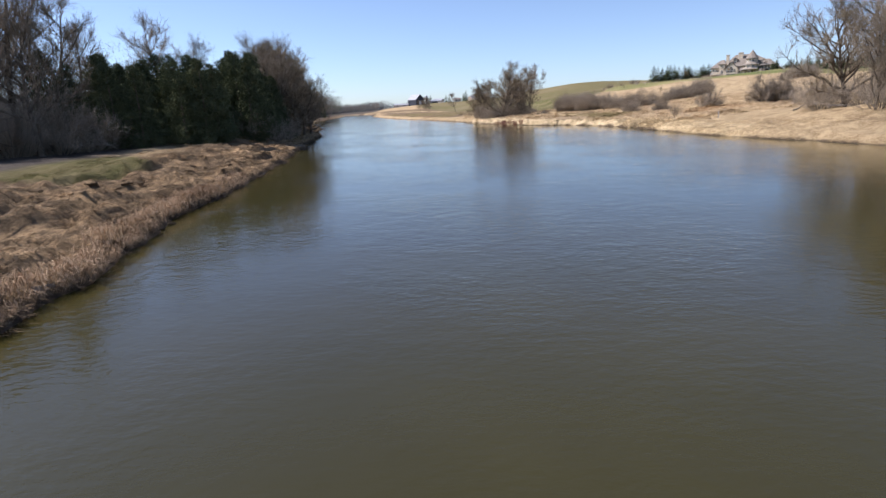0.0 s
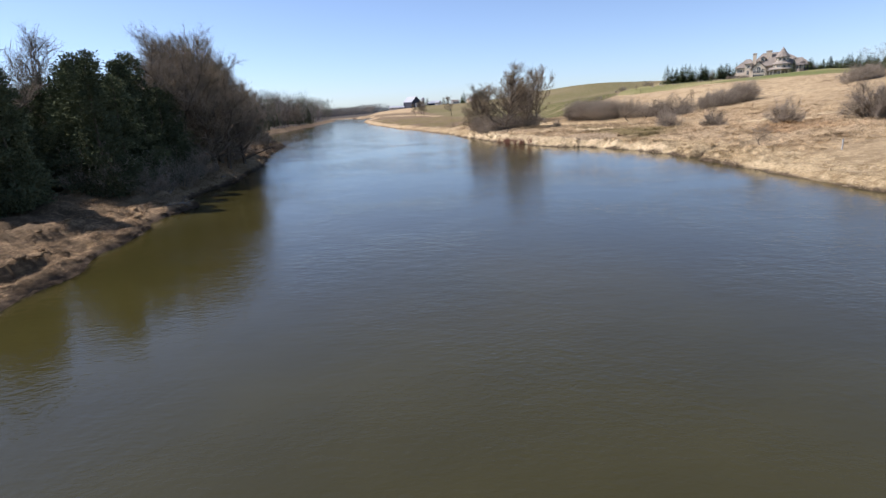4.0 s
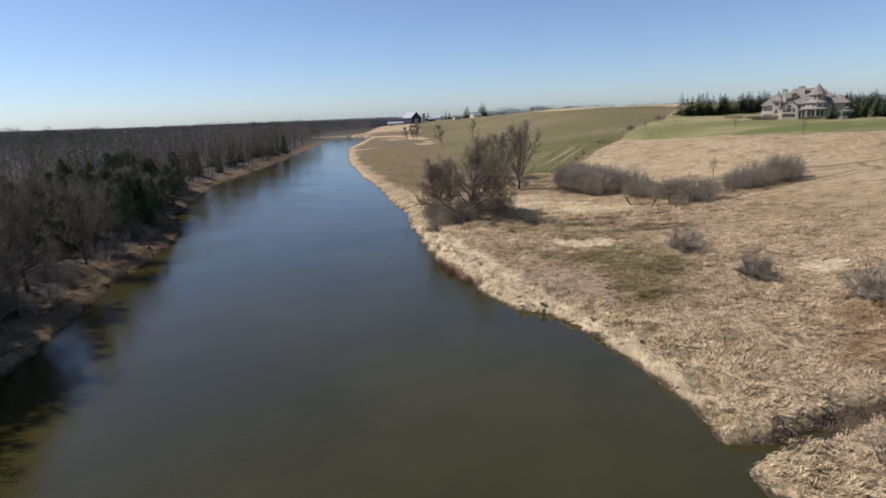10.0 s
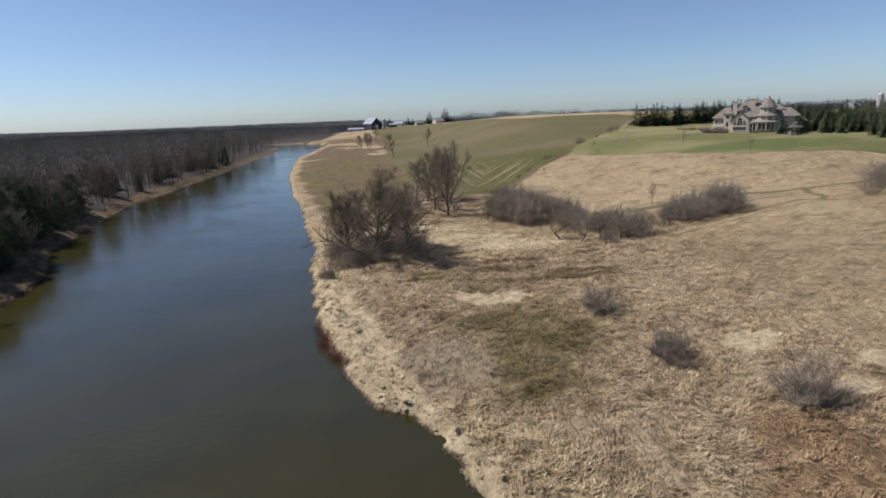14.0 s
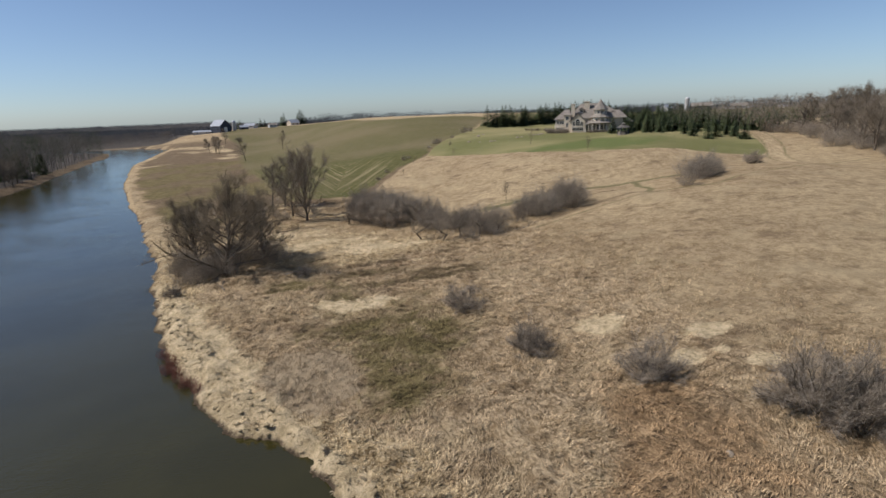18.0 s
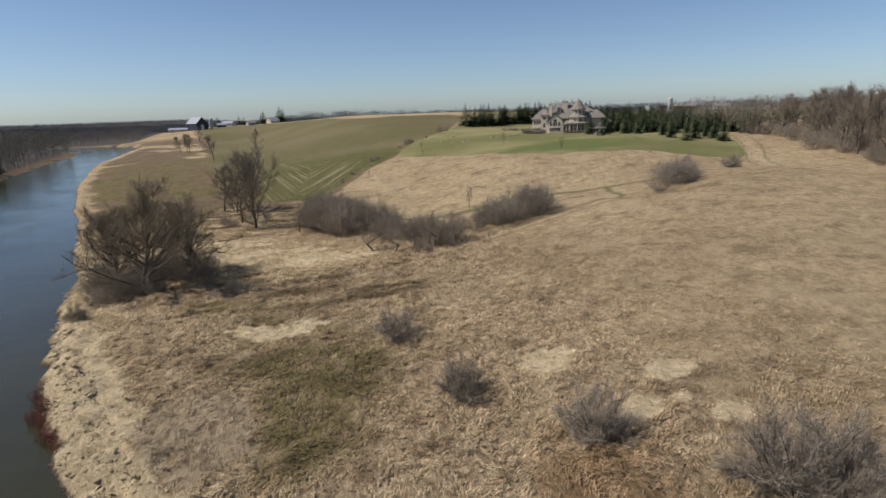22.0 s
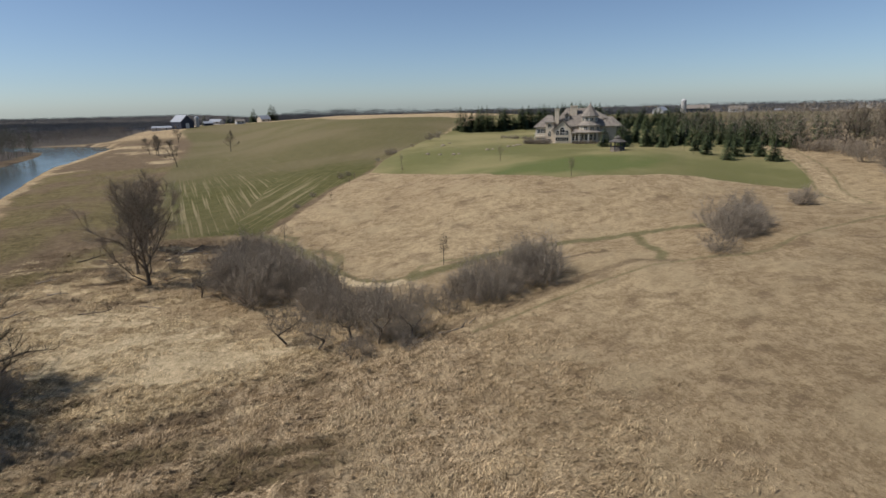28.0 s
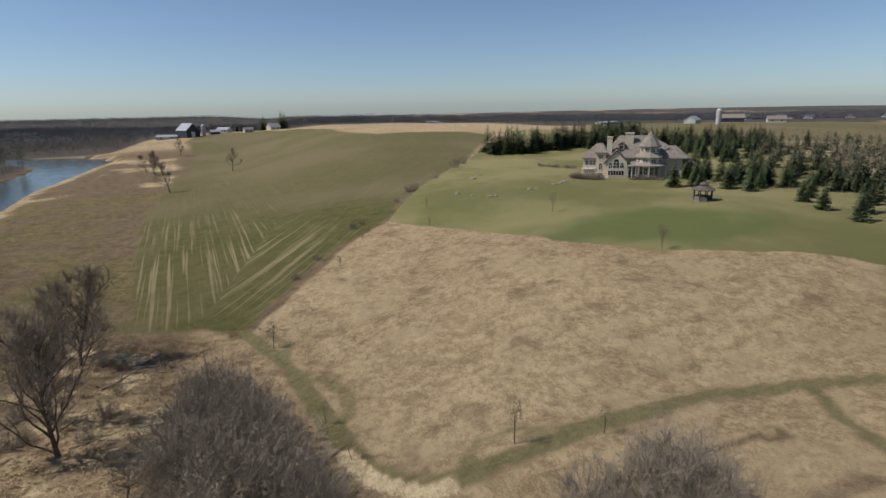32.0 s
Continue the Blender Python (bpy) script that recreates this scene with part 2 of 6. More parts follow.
def land(x, y):
    """The height of the ground, the water at 0."""
    x, y = np.asarray(x, float), np.asarray(y, float)
    r, l = shore(RIGHT, y), shore(LEFT, y)
    k = np.clip((y - 560) / 120, 0, 1)
    dr, dl = (x - r) * (0.93 - 0.6 * k), (l - x) * (0.95 - 0.6 * k)
    v = np.clip((y - 200) / 100, -1.5, 1.0)
    hill = np.maximum(10.2 + 5.08 * v - 3.15 * v * v, 1.9) * smooth((x - (42.9 - 15.4 * v - 29.4 * v * v)) / (92.5 + 38.5 * v))
    hill = hill * np.clip(1 - (-100 - y) / 400, 0, 1) * (1 - 0.35 * smooth((y - 600) / 250))
    hill -= 2.0 * np.exp(-((y - 201 - 0.05 * (x - 100)) / 15) ** 2) * smooth((x - 80) / 25) * (1 - smooth((x - 150) / 30))
    hill += 1.2 * np.exp(-((x - 100) / 20) ** 2 - ((y - 243) / 16) ** 2) + 1.4 * np.exp(-((x - 148) / 16) ** 2 - ((y - 252) / 14) ** 2)
    hill += 6.4 * smooth((y - 330 - 0.5 * np.clip(x - 90, 0, 80)) / 130) * smooth((x - 15) / 90) * (1 - smooth((x - 210) / 100)) * (1 - 0.6 * smooth((y - 620) / 260))
    hill += 10.0 * np.exp(-((x - 2) / 90) ** 2 - ((y - 805) / 125) ** 2)
    rough = vnoise(x / 8, y / 8, 11, 2) * 0.22 + vnoise(x / 2.7, y / 2.7, 12, 1) * 0.1
    wet = smooth((77 - x) / 14) * smooth((y - 93) / 8) * smooth((187 - y) / 10)
    rough = rough + wet * (0.24 * vnoise(x / 0.85, y / 0.85, 14, 1) + 0.12 * np.abs(vnoise(x / 1.7, y / 1.5, 15, 1)))
    bank = 1.1 * smooth(dr / 2.2) + 0.65 * smooth((dr - 3) / 14)
    zr = -0.25 + bank + hill * smooth(dr / 12) + rough * smooth(dr / 4) + 0.26 * vnoise(x / 2.0, y / 2.4, 21, 1) * smooth(dr / 1.5) * (1 - smooth((dr - 4) / 5))
    slump = 1.05 - np.abs(vnoise(dr / 1.2 + vnoise(x / 4, y / 4, 47), y / 2.4, 48, 1)) * 1.5
    slump = slump + 1.1 * np.abs(vnoise(x / 1.0, y / 1.3, 52, 2))
    zr = zr + 0.55 * (slump - 0.7) * smooth((dr - 0.4) / 1.0) * (1 - smooth((dr - 4 - 2 * vnoise(x / 9, y / 9, 49)) / 3)) * smooth((y - 80) / 15) * smooth((190 - y) / 20)
    cd = line_distance(x, y, CREEK)
    zr = zr - 1.25 * (1 - smooth((cd - 0.5 + 0.35 * vnoise(x / 2, y / 2, 31)) / 1.5)) * (1 - smooth((x - 48) / 18))
    tier = 0.7 * smooth(dl / 1.2) + 0.4 * smooth((dl - 2.2 - 1.0 * vnoise(x / 3, y / 4, 41)) / 0.45) + 0.45 * smooth((dl - 4.6 - 1.6 * vnoise(x / 4, y / 5, 42)) / 0.45) + 0.4 * smooth((dl - 7.4 - 2.0 * vnoise(x / 4, y / 5, 44)) / 0.5) + 0.2 * smooth((dl - 3) / 9)
    zl = -0.25 + tier + rough * smooth(dl / 4) + 0.2 * vnoise(x / 1.7, y / 1.9, 43, 1) * smooth(dl / 1.5) * (1 - smooth((dl - 11) / 6)) + 16 * smooth((dl - 120) / 700)
    fold = 1.05 - np.abs(vnoise(dl / 1.15 + 1.2 * vnoise(x / 5, y / 5, 46), y / 4.5, 45, 1)) * 1.5
    zl = zl + 0.42 * (fold - 0.4) * smooth((dl - 0.5) / 1.5) * (1 - smooth((dl - 9) / 5))
    zl = zl + 0.34 * (0.5 - 1.6 * np.abs(vnoise(x / 1.1, y / 1.4, 50, 2))) * smooth((dl - 0.4) / 1.0) * (1 - smooth((dl - 7) / 4))
    far = 3.0 * vnoise(x / 900, y / 900, 51) * smooth((np.hypot(x - 60, y - 200) - 900) / 900) - (40 - 24 * smooth((-x - 60) / 400)) * smooth((np.hypot(x - 60, y - 200) - 700) / 1350)
    bed = -0.25 - 1.3 * smooth(-np.maximum(dr, dl) / 6)
    z = np.where(dr > 0, zr + far, np.where(dl > 0, zl + 3 * smooth((dl - 60) / 300) + far, bed))
    z = np.where((dr > 40) | (dl > 40), np.maximum(z, np.where((y > 790) | (x > 150) | (x < -930), -60, 0.6)), z)
    return z


def height(x, y):
    return float(land(np.array([x], float), np.array([y], float))[0])


def stretch(parts, grow, end):
    """Grid lines: even steps in the middle stretches, then steps that grow out to the end on both sides."""
    c = np.concatenate([np.arange(a, b, s) for a, b, s in parts] + [[parts[-1][1]]])
    up, s = [c[-1]], parts[-1][2]
    while up[-1] < end:
        s *= grow
        up.append(up[-1] + s)
    down, s = [c[0]], parts[0][2]
    while down[-1] > -end:
        s *= grow
        down.append(down[-1] - s)
    return np.concatenate([down[:0:-1], c, up[1:]])


def grid_mesh(name, xs, ys, zfun):
    X, Y = np.meshgrid(xs, ys)
    Z = zfun(X, Y)
    nx, ny = len(xs), len(ys)
    i = (np.arange(ny - 1)[:, None] * nx + np.arange(nx - 1)[None, :]).ravel()
    quads = np.stack([i, i + 1, i + nx + 1, i + nx], 1)
    return raw_mesh(name, np.stack([X.ravel(), Y.ravel(), Z.ravel()], 1), quads), X.ravel(), Y.ravel()


def raw_mesh(name, verts, faces, flat=False):
    """A mesh from arrays: all faces with the same number of corners."""
    me = bpy.data.meshes.new(name)
    n = faces.shape[1]
    me.vertices.add(len(verts))
    me.vertices.foreach_set("co", np.ascontiguousarray(verts, np.float32).ravel())
    me.loops.add(faces.size)
    me.loops.foreach_set("vertex_index", np.ascontiguousarray(faces, np.int32).ravel())
    me.polygons.add(len(faces))
    me.polygons.foreach_set("loop_start", np.arange(0, faces.size, n, dtype=np.int32))
    me.polygons.foreach_set("loop_total", np.full(len(faces), n, np.int32))
    me.update(calc_edges=True)
    me.polygons.foreach_set("use_smooth", np.full(len(faces), not flat, bool))
    me.validate()
    return me


xs = stretch([(-62, -26, 1.0), (-26, -10, 0.3), (-10, 14, 1.5), (14, 76, 0.36), (76, 200, 1.0)], 1.09, 4600)
ys = stretch([(-10, 8, 1.5), (8, 60, 0.4), (60, 76, 0.6), (76, 94, 0.7), (94, 186, 0.36), (186, 330, 1.0)], 1.08, 4600)
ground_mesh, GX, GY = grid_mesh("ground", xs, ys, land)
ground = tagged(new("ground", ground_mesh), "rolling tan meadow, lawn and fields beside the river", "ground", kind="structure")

def zones(GX, GY):
    """What grows where, and one strip of painted tree shade, as soft outlines from 0 to 1: four channels each of cover,
    soil, furrow and litter.
    """
    wob = 1.6 * vnoise(GX / 6, GY / 6, 61)
    dR, dL = GX - shore(RIGHT, GY), shore(LEFT, GY) - GX
    lawn = region(GX + 0.3 * wob, GY + 0.3 * wob, LAWN, 2.0)
    field = region(GX + 1.5 * wob, GY + 0.6 * wob, FIELD, 7.0 + 12 * smooth((GY - 330) / 150))
    field = np.maximum(field, region(GX + wob, GY, [(-70, 24), (-21.5, 30), (-20.5, 37), (-25, 47), (-33, 53), (-70, 50)], 3.0))
    track = np.zeros_like(GX)
    for pts, w, worn in zip(TRACKS, (1.15, 0.8, 0.5, 0.9, 0.8, 0.9), (0.85, 0.8, 0.55, 0.6, 0.6, 0.6)):
        track = np.maximum(track, worn - worn * smooth((line_distance(GX, GY, pts) - w * 0.6 + 0.2 * wob) / (w * 0.9)))
    sand = np.zeros_like(GX)
    strawy = np.maximum((1 - smooth((dR - 4.5 - 2.2 * wob) / 5)) * smooth((GY - 60) / 20) * (dR > 0) * smooth((230 - GY) / 40),
                        0.6 * smooth(0.4 + 1.6 * vnoise(GX / 16, GY / 11, 62) - ((GX - 42) / 26) ** 2 - ((GY - 158) / 42) ** 2))
    for sx, sy, rx, ry in ((59.8, 135, 2.7, 2.3), (67.4, 128.4, 2.4, 1.6), (62.2, 124.8, 1.9, 1.6), (67.3, 121.2, 1.5, 1.3), (65.5, 124.5, 0.9, 0.7)):
        sand = np.maximum(sand, 1 - smooth((np.hypot((GX - sx) / rx, (GY - sy) / ry) - 0.62 + 0.12 * wob + 0.22 * vnoise(GX / 1.1, GY / 0.9, 75)) / 0.7))
    sand = np.maximum(sand, region(GX + 0.5 * wob, GY + 0.4 * wob, PALE, 1.4))
    wide = np.interp(GY, [112, 124, 128, 132, 138, 151, 162, 170, 178], [0.5, 1.6, 3.4, 5.0, 6.2, 5.7, 4.4, 2.5, 0.5])
    sand = np.maximum(sand, 0.95 * (1 - smooth((dR - wide - 1.3 * wob) / 2.4)) * (dR > 0) * (GY > 108) * (GY < 182))
    soggy = -((GX - 39 + 0.12 * (GY - 140)) / 13) ** 2 - ((GY - 147) / 26) ** 2
    moss = np.clip(0.62 + 0.9 * vnoise(GX / 5, GY / 3.4, 63) + 0.8 * soggy, 0, 0.9)
    moss = np.maximum(0.7 * moss, np.clip(region(GX + 0.8 * wob, GY + 0.8 * wob, MOSSY, 9.0) * (0.8 + 0.9 * vnoise(GX / 3.2, GY / 2.0, 64, 4)), 0, 0.9))
    moss = np.maximum(moss, np.clip(0.9 + 0.8 * vnoise(GX / 4, GY / 2, 77) - ((GX - 29) / 6) ** 2 - ((GY - 166) / 4) ** 2, 0, 0.85))
    strawy = np.maximum(strawy, np.clip(0.2 + 1.1 * vnoise(GX / 6, GY / 3, 72) + 0.5 * soggy, 0, 0.85))
    strawy = np.maximum(strawy, np.clip(1.05 + 1.3 * vnoise(GX / 8, GY / 4, 73) - ((GX - 38) / 20) ** 2 - ((GY - 184) / 17) ** 2, 0, 1.0))
    umber = np.clip(1.7 * vnoise(GX / 4.5, GY / 2.2, 78) - 0.25 + 0.35 * soggy, 0, 0.9)
    weedy = np.clip(0.2 + 2.0 * vnoise(GX / 7, GY / 2.8, 74) - ((GX - 40) / 22) ** 2 - ((GY - 168) / 22) ** 2, 0, 1.0)
    moss, strawy, umber = np.maximum(moss, 0.4 * weedy), strawy * (1 - 0.8 * weedy), np.maximum(umber, 0.8 * weedy)
    sand = np.maximum(sand, np.clip(0.42 + 1.6 * vnoise(GX / 7, GY / 2.6, 76) - ((GX - 38) / 17) ** 2 - ((GY - 186) / 15) ** 2, 0, 0.8))
    flat = region(GX + 1.2 * wob, GY + 0.8 * wob, FLAT, 6.0)
    strawy = np.maximum(strawy, flat * np.clip(0.75 + 0.7 * vnoise(GX / 6, GY / 3, 80), 0, 1))
    sand = np.maximum(sand, flat * np.clip(0.4 + 0.9 * vnoise(GX / 5, GY / 2.2, 82), 0, 0.85))
    umber = np.maximum(umber, 0.9 * smooth(1.4 - 1.6 * np.hypot((GX - 147) / 4.5, (GY - 334) / 4)))
    umber, moss = umber * (1 - 0.7 * flat), moss * (1 - 0.8 * flat)
    moss = np.maximum(moss, smooth(0.8 + 0.8 * vnoise(GX / 6, GY / 5, 65) - ((GX + 33) / 9) ** 2 - ((GY - 42) / 13) ** 2))
    rust = smooth(0.45 + 1.5 * vnoise(GX / 14, GY / 12, 66) - ((GX - 56) / 14) ** 2 - ((GY - 119) / 13) ** 2)
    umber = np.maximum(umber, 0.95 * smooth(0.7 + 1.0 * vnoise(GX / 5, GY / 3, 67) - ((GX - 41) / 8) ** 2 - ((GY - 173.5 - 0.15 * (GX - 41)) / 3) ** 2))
    # shadow strip of the riverside trees, painted into the ground as umber
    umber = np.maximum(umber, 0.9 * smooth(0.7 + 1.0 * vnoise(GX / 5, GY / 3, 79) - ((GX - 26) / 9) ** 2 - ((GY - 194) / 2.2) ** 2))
    umber = np.maximum(umber, (0.95 - 0.6 * smooth((GY - 70) / 20) + 0.55 * smooth((GY - 120) / 20)) * (1 - smooth((dL - 9 - 2 * wob) / 5)) * (dL > 0))
    umber = np.maximum(umber, 0.8 * (1 - smooth((line_distance(GX, GY, [(49, 242), (57, 259), (67, 276), (79, 288), (94, 319), (118, 358)]) - 0.8 - 0.7 * wob) / 1.6)))
    umber = np.maximum(umber, 0.6 * (1 - smooth((line_distance(GX, GY, [(66, 179.5), (76, 181.5), (87, 183.5), (94.3, 185.2), (98.4, 185), (101.5, 182)]) - 0.4 - 0.4 * wob) / 1.0)))
    umber = np.maximum(umber, 0.8 * (1 - smooth((line_distance(GX, GY, [(88.5, 192), (90.3, 193.4), (93.9, 193.2), (96, 192.6), (97.5, 191.6), (98.3, 193)]) - 0.1 - 0.25 * wob) / 0.7)))
    west = smooth((GY - 210 + 4 * wob) / 26) * smooth((50 - GX + 2 * wob) / 12) * smooth((dR - 3 - 2 * wob) / 5) * (1 - smooth((GY - 640) / 60))
    umber, moss = np.maximum(umber, 0.9 * west), np.maximum(moss, west * (GY < 420) * np.clip(0.5 + 0.9 * vnoise(GX / 9, GY / 16, 87), 0, 0.9))
    strawy = np.maximum(strawy, 0.85 * smooth(0.3 + 1.6 * vnoise(GX / 20, GY / 14, 68)) * (GX < 20) * (GY > 380) * (dR > 0) * (GY < 620) * (1 - field))
    tangle = region(GX + wob, GY + wob, [(12, 206), (24, 196), (40, 204), (43, 222), (36, 242), (22, 250), (8, 240), (6, 222)], 8.0)
    strawy = np.maximum(strawy, tangle * np.clip(0.15 + 2.2 * vnoise(GX / 4.5, GY / 1.8, 83), 0, 1))
    umber = np.maximum(umber, tangle * np.clip(0.1 + 1.8 * vnoise(GX / 5, GY / 2.0, 84), 0, 0.95))
    strawy = np.maximum(strawy, 0.42 * region(GX, GY, STRIP, 14))
    strawy = np.maximum(strawy, 1 - smooth((line_distance(GX, GY, [(190.5, 308.8), (209.2, 334.5), (223, 351.8), (241.1, 369.3), (251.5, 374.6), (275, 379)]) - 1.6) / 1.0))
    gravel = 1 - smooth((line_distance(GX, GY, [(60.9, 207), (63.3, 201.8), (66.5, 199), (69, 198.4)]) - 0.55 - 0.2 * wob) / 0.7)
    track = track * (1 - gravel)
    sand = np.maximum(sand, gravel)
    track = np.maximum(track, 0.7 * (1 - smooth(np.abs(line_distance(GX, GY, LANE) - 2.2) / 0.8)))
    sand = np.maximum(sand, 0.25 * (1 - smooth((line_distance(GX, GY, LANE) - 1.2 - 0.5 * wob) / 1.4)))
    mud = np.maximum((1 - smooth((dR - 0.5) / 0.9)) * (dR > -6), (1 - smooth((dL - 0.4) / 0.9)) * (dL > -6))
    mud = np.maximum(mud, 0.8 * (1 - smooth((line_distance(GX, GY, CREEK) - 0.8) / 0.8)) * (GX < 56))
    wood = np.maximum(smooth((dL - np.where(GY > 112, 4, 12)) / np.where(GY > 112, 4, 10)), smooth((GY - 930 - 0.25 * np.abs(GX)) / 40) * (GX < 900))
    out, way = np.hypot(GX - 60, GY - 150), np.arctan2(GX - 60, GY - 150)
    plain = smooth((out - 340 - 4 * wob) / 30) * smooth((655 - out + 10 * wob) / 30) * smooth((way - 0.48) / 0.06) * smooth((1.35 - way) / 0.1) * (1 - lawn)
    field = np.maximum(field, 0.9 * plain)
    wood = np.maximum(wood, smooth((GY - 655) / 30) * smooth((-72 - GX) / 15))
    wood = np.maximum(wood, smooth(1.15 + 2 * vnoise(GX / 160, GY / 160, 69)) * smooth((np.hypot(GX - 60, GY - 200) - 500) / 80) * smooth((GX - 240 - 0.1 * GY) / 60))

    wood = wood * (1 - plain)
    lush = np.maximum(smooth(1.1 + 0.8 * vnoise(GX / 14, GY / 12, 70) - ((GX - 122 - 0.9 * (244 - GY)) / 28) ** 2 - ((GY - 246) / 17) ** 2), 0.28 * smooth(0.7 + 1.3 * vnoise(GX / 18, GY / 15, 85) - ((GX - 140 - 0.9 * (250 - GY)) / 55) ** 2))
    moss = np.where(lawn > 0.4, 0.85 * lush, moss)
    rust = np.maximum(rust, 0.45 * (1 - smooth((dL - 6 - 2 * wob) / 4)) * (dL > 0) * (GY < 80))
    rows_w, rows_e = GX - 30.6 + 0.157 * (GY - 251.5), 54.0 + 0.585 * (GY - 256.0) - GX
    run = np.where(rows_w < 0.95 * rows_e + 3, rows_w, rows_e * 0.8 + 70)
    return (lawn, field, track, strawy), (moss, umber, mud, wood), (run * 1.5 + 0.12 * vnoise(GX / 9, GY / 14, 86), GY * 0.02, GY * 0, 1 - smooth((GY - 300) / 70)), (sand, rust, smooth((76 - GX + 4 * wob) / 16) * smooth((GY - 92) / 8) * smooth((190 - GY) / 10) * (dR > 0), region(GX + 0.7 * wob, GY + 0.7 * wob, DULL, 3.0) * (1 - sand))


def keep(me, groups, times=1):
    """Keeps the zones as attributes of a sheet or of the blades that stand in them."""
    for name, four in zip(("cover", "soil", "furrow", "litter"), groups):
        at = me.color_attributes.new(name, "FLOAT_COLOR", "POINT")
        at.data.foreach_set("color", np.repeat(np.stack(four, 1), times, axis=0).astype(np.float32).ravel())


keep(ground_mesh, zones(GX, GY))

def meadow_material(name, blades):
    """The colours of the land by its zones; the same for the ground and for the dead grass that stands on it, whose blades differ one by one."""
    m, n, b = material(name, 0.95, 0.1)
    geo = n.nodes.new("ShaderNodeNewGeometry").outputs["Position"]


    def channels(name):
        at = n.nodes.new("ShaderNodeVertexColor")
        at.layer_name = name
        sp = n.nodes.new("ShaderNodeSeparateColor")
        n.links.new(at.outputs["Color"], sp.inputs[0])
        return [*sp.outputs, at.outputs["Alpha"]]


    c_lawn, c_field, c_track, c_straw = channels("cover")
    c_moss, c_umber, c_mud, c_wood = channels("soil")
    c_sand, c_rust, c_soggy, c_dull = channels("litter")
    big, mid = noise_node(n, 0.035, 6, 0.6, geo), noise_node(n, 0.35, 6, 0.65, geo, 0.6)
    fine, blade = noise_node(n, 2.6, 6, 0.7, geo, 1.2), noise_node(n, 9.0, 3, 0.7, geo, 2.0)
    lay = n.nodes.new("ShaderNodeMapping")
    lay.inputs["Rotation"].default_value, lay.inputs["Scale"].default_value = (0, 0, radians(25)), (1.0, 0.3, 1.0)
    n.links.new(geo, lay.inputs[0])
    streak = noise_node(n, 3.4, 5, 0.65, lay.outputs[0], 1.5)
    clod = noise_node(n, 0.9, 5, 0.6, geo, 0.8)
    tex = calc(n, "ADD", calc(n, "MULTIPLY", calc(n, "ADD", calc(n, "MULTIPLY", mid, 0.5), calc(n, "MULTIPLY", clod, 0.5)), 0.5), calc(n, "MULTIPLY", calc(n, "ADD", calc(n, "MULTIPLY", fine, 0.5), calc(n, "MULTIPLY", streak, 0.5)), 0.5))
    col = mix(n, c_soggy, mix(n, ramp(n, big, 0.35, 0.65), (0.4, 0.285, 0.15), (0.525, 0.388, 0.21)), mix(n, ramp(n, big, 0.35, 0.65), (0.475, 0.33, 0.168), (0.64, 0.467, 0.253)))
    col = mix(n, ramp(n, tex, 0.43, 0.57), mix(n, calc(n, "ADD", 0.5, calc(n, "MULTIPLY", c_soggy, 0.12)), col, (0.13, 0.086, 0.05)), mix(n, calc(n, "ADD", 0.3, calc(n, "MULTIPLY", c_soggy, 0.3)), col, (0.62, 0.485, 0.318)))
    pale = ramp(n, noise_node(n, 0.13, 5, 0.6, geo, 0.4), 0.5, 0.7, 0, 0.7)
    col = mix(n, pale, col, (0.46, 0.352, 0.205))
    col = mix(n, ramp(n, noise_node(n, 0.21, 5, 0.65, geo, 0.4), 0.52, 0.7, 0, 0.62), col, (0.17, 0.115, 0.066))


    ragged = calc(n, "ADD", calc(n, "MULTIPLY", clod, 0.55), calc(n, "MULTIPLY", streak, 0.45))

    def cover(col, amount, dark, light, sharp=(0.25, 0.75), grain=tex):
        """Lays a cover of two colours over what is there, with a ragged edge where the amount fades."""
        lay = mix(n, ramp(n, grain, 0.41, 0.59), dark, light)
        edge = n.nodes.new("ShaderNodeMath")
        edge.operation = "MULTIPLY_ADD"
        n.links.new(ragged, edge.inputs[0])
        edge.inputs[1].default_value, edge.inputs[2].default_value = 2.2, -1.1
        total = n.nodes.new("ShaderNodeMath")
        total.operation = "ADD"
        n.links.new(edge.outputs[0], total.inputs[0])
        n.links.new(amount, total.inputs[1])
        # where there is none of the cover, none shows
        none = ramp(n, amount, 0.02, 0.2)
        return mix(n, calc(n, "MULTIPLY", none, ramp(n, total.outputs[0], *sharp)), col, lay)

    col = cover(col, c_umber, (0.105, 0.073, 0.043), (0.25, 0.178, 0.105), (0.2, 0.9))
    col = cover(col, c_rust, (0.22, 0.138, 0.07), (0.5, 0.34, 0.185), (0.2, 0.9))
    col = cover(col, c_straw, (0.285, 0.2, 0.1), (0.7, 0.545, 0.32), (0.2, 0.9))
    col = cover(col, c_moss, (0.095, 0.075, 0.031), (0.255, 0.2, 0.09), (0.15, 0.85))
    col = cover(col, c_dull, (0.325, 0.242, 0.146), (0.455, 0.352, 0.222), (0.15, 0.8))
    col = cover(col, c_sand, (0.44, 0.335, 0.188), (0.76, 0.6, 0.37), (0.15, 0.8))
    # small dark specks; on the pale bank they paint in shaded crevices
    speck = ramp(n, noise_node(n, 1.5, 4, 0.7, geo, 1.4), 0.575, 0.64, 0, 0.55)
    col = mix(n, calc(n, "MULTIPLY", calc(n, "MULTIPLY", speck, calc(n, "ADD", 0.35, c_soggy)), ramp(n, c_sand, 0.7, 0.2, 0.65, 1.0)), col, (0.1, 0.069, 0.04))
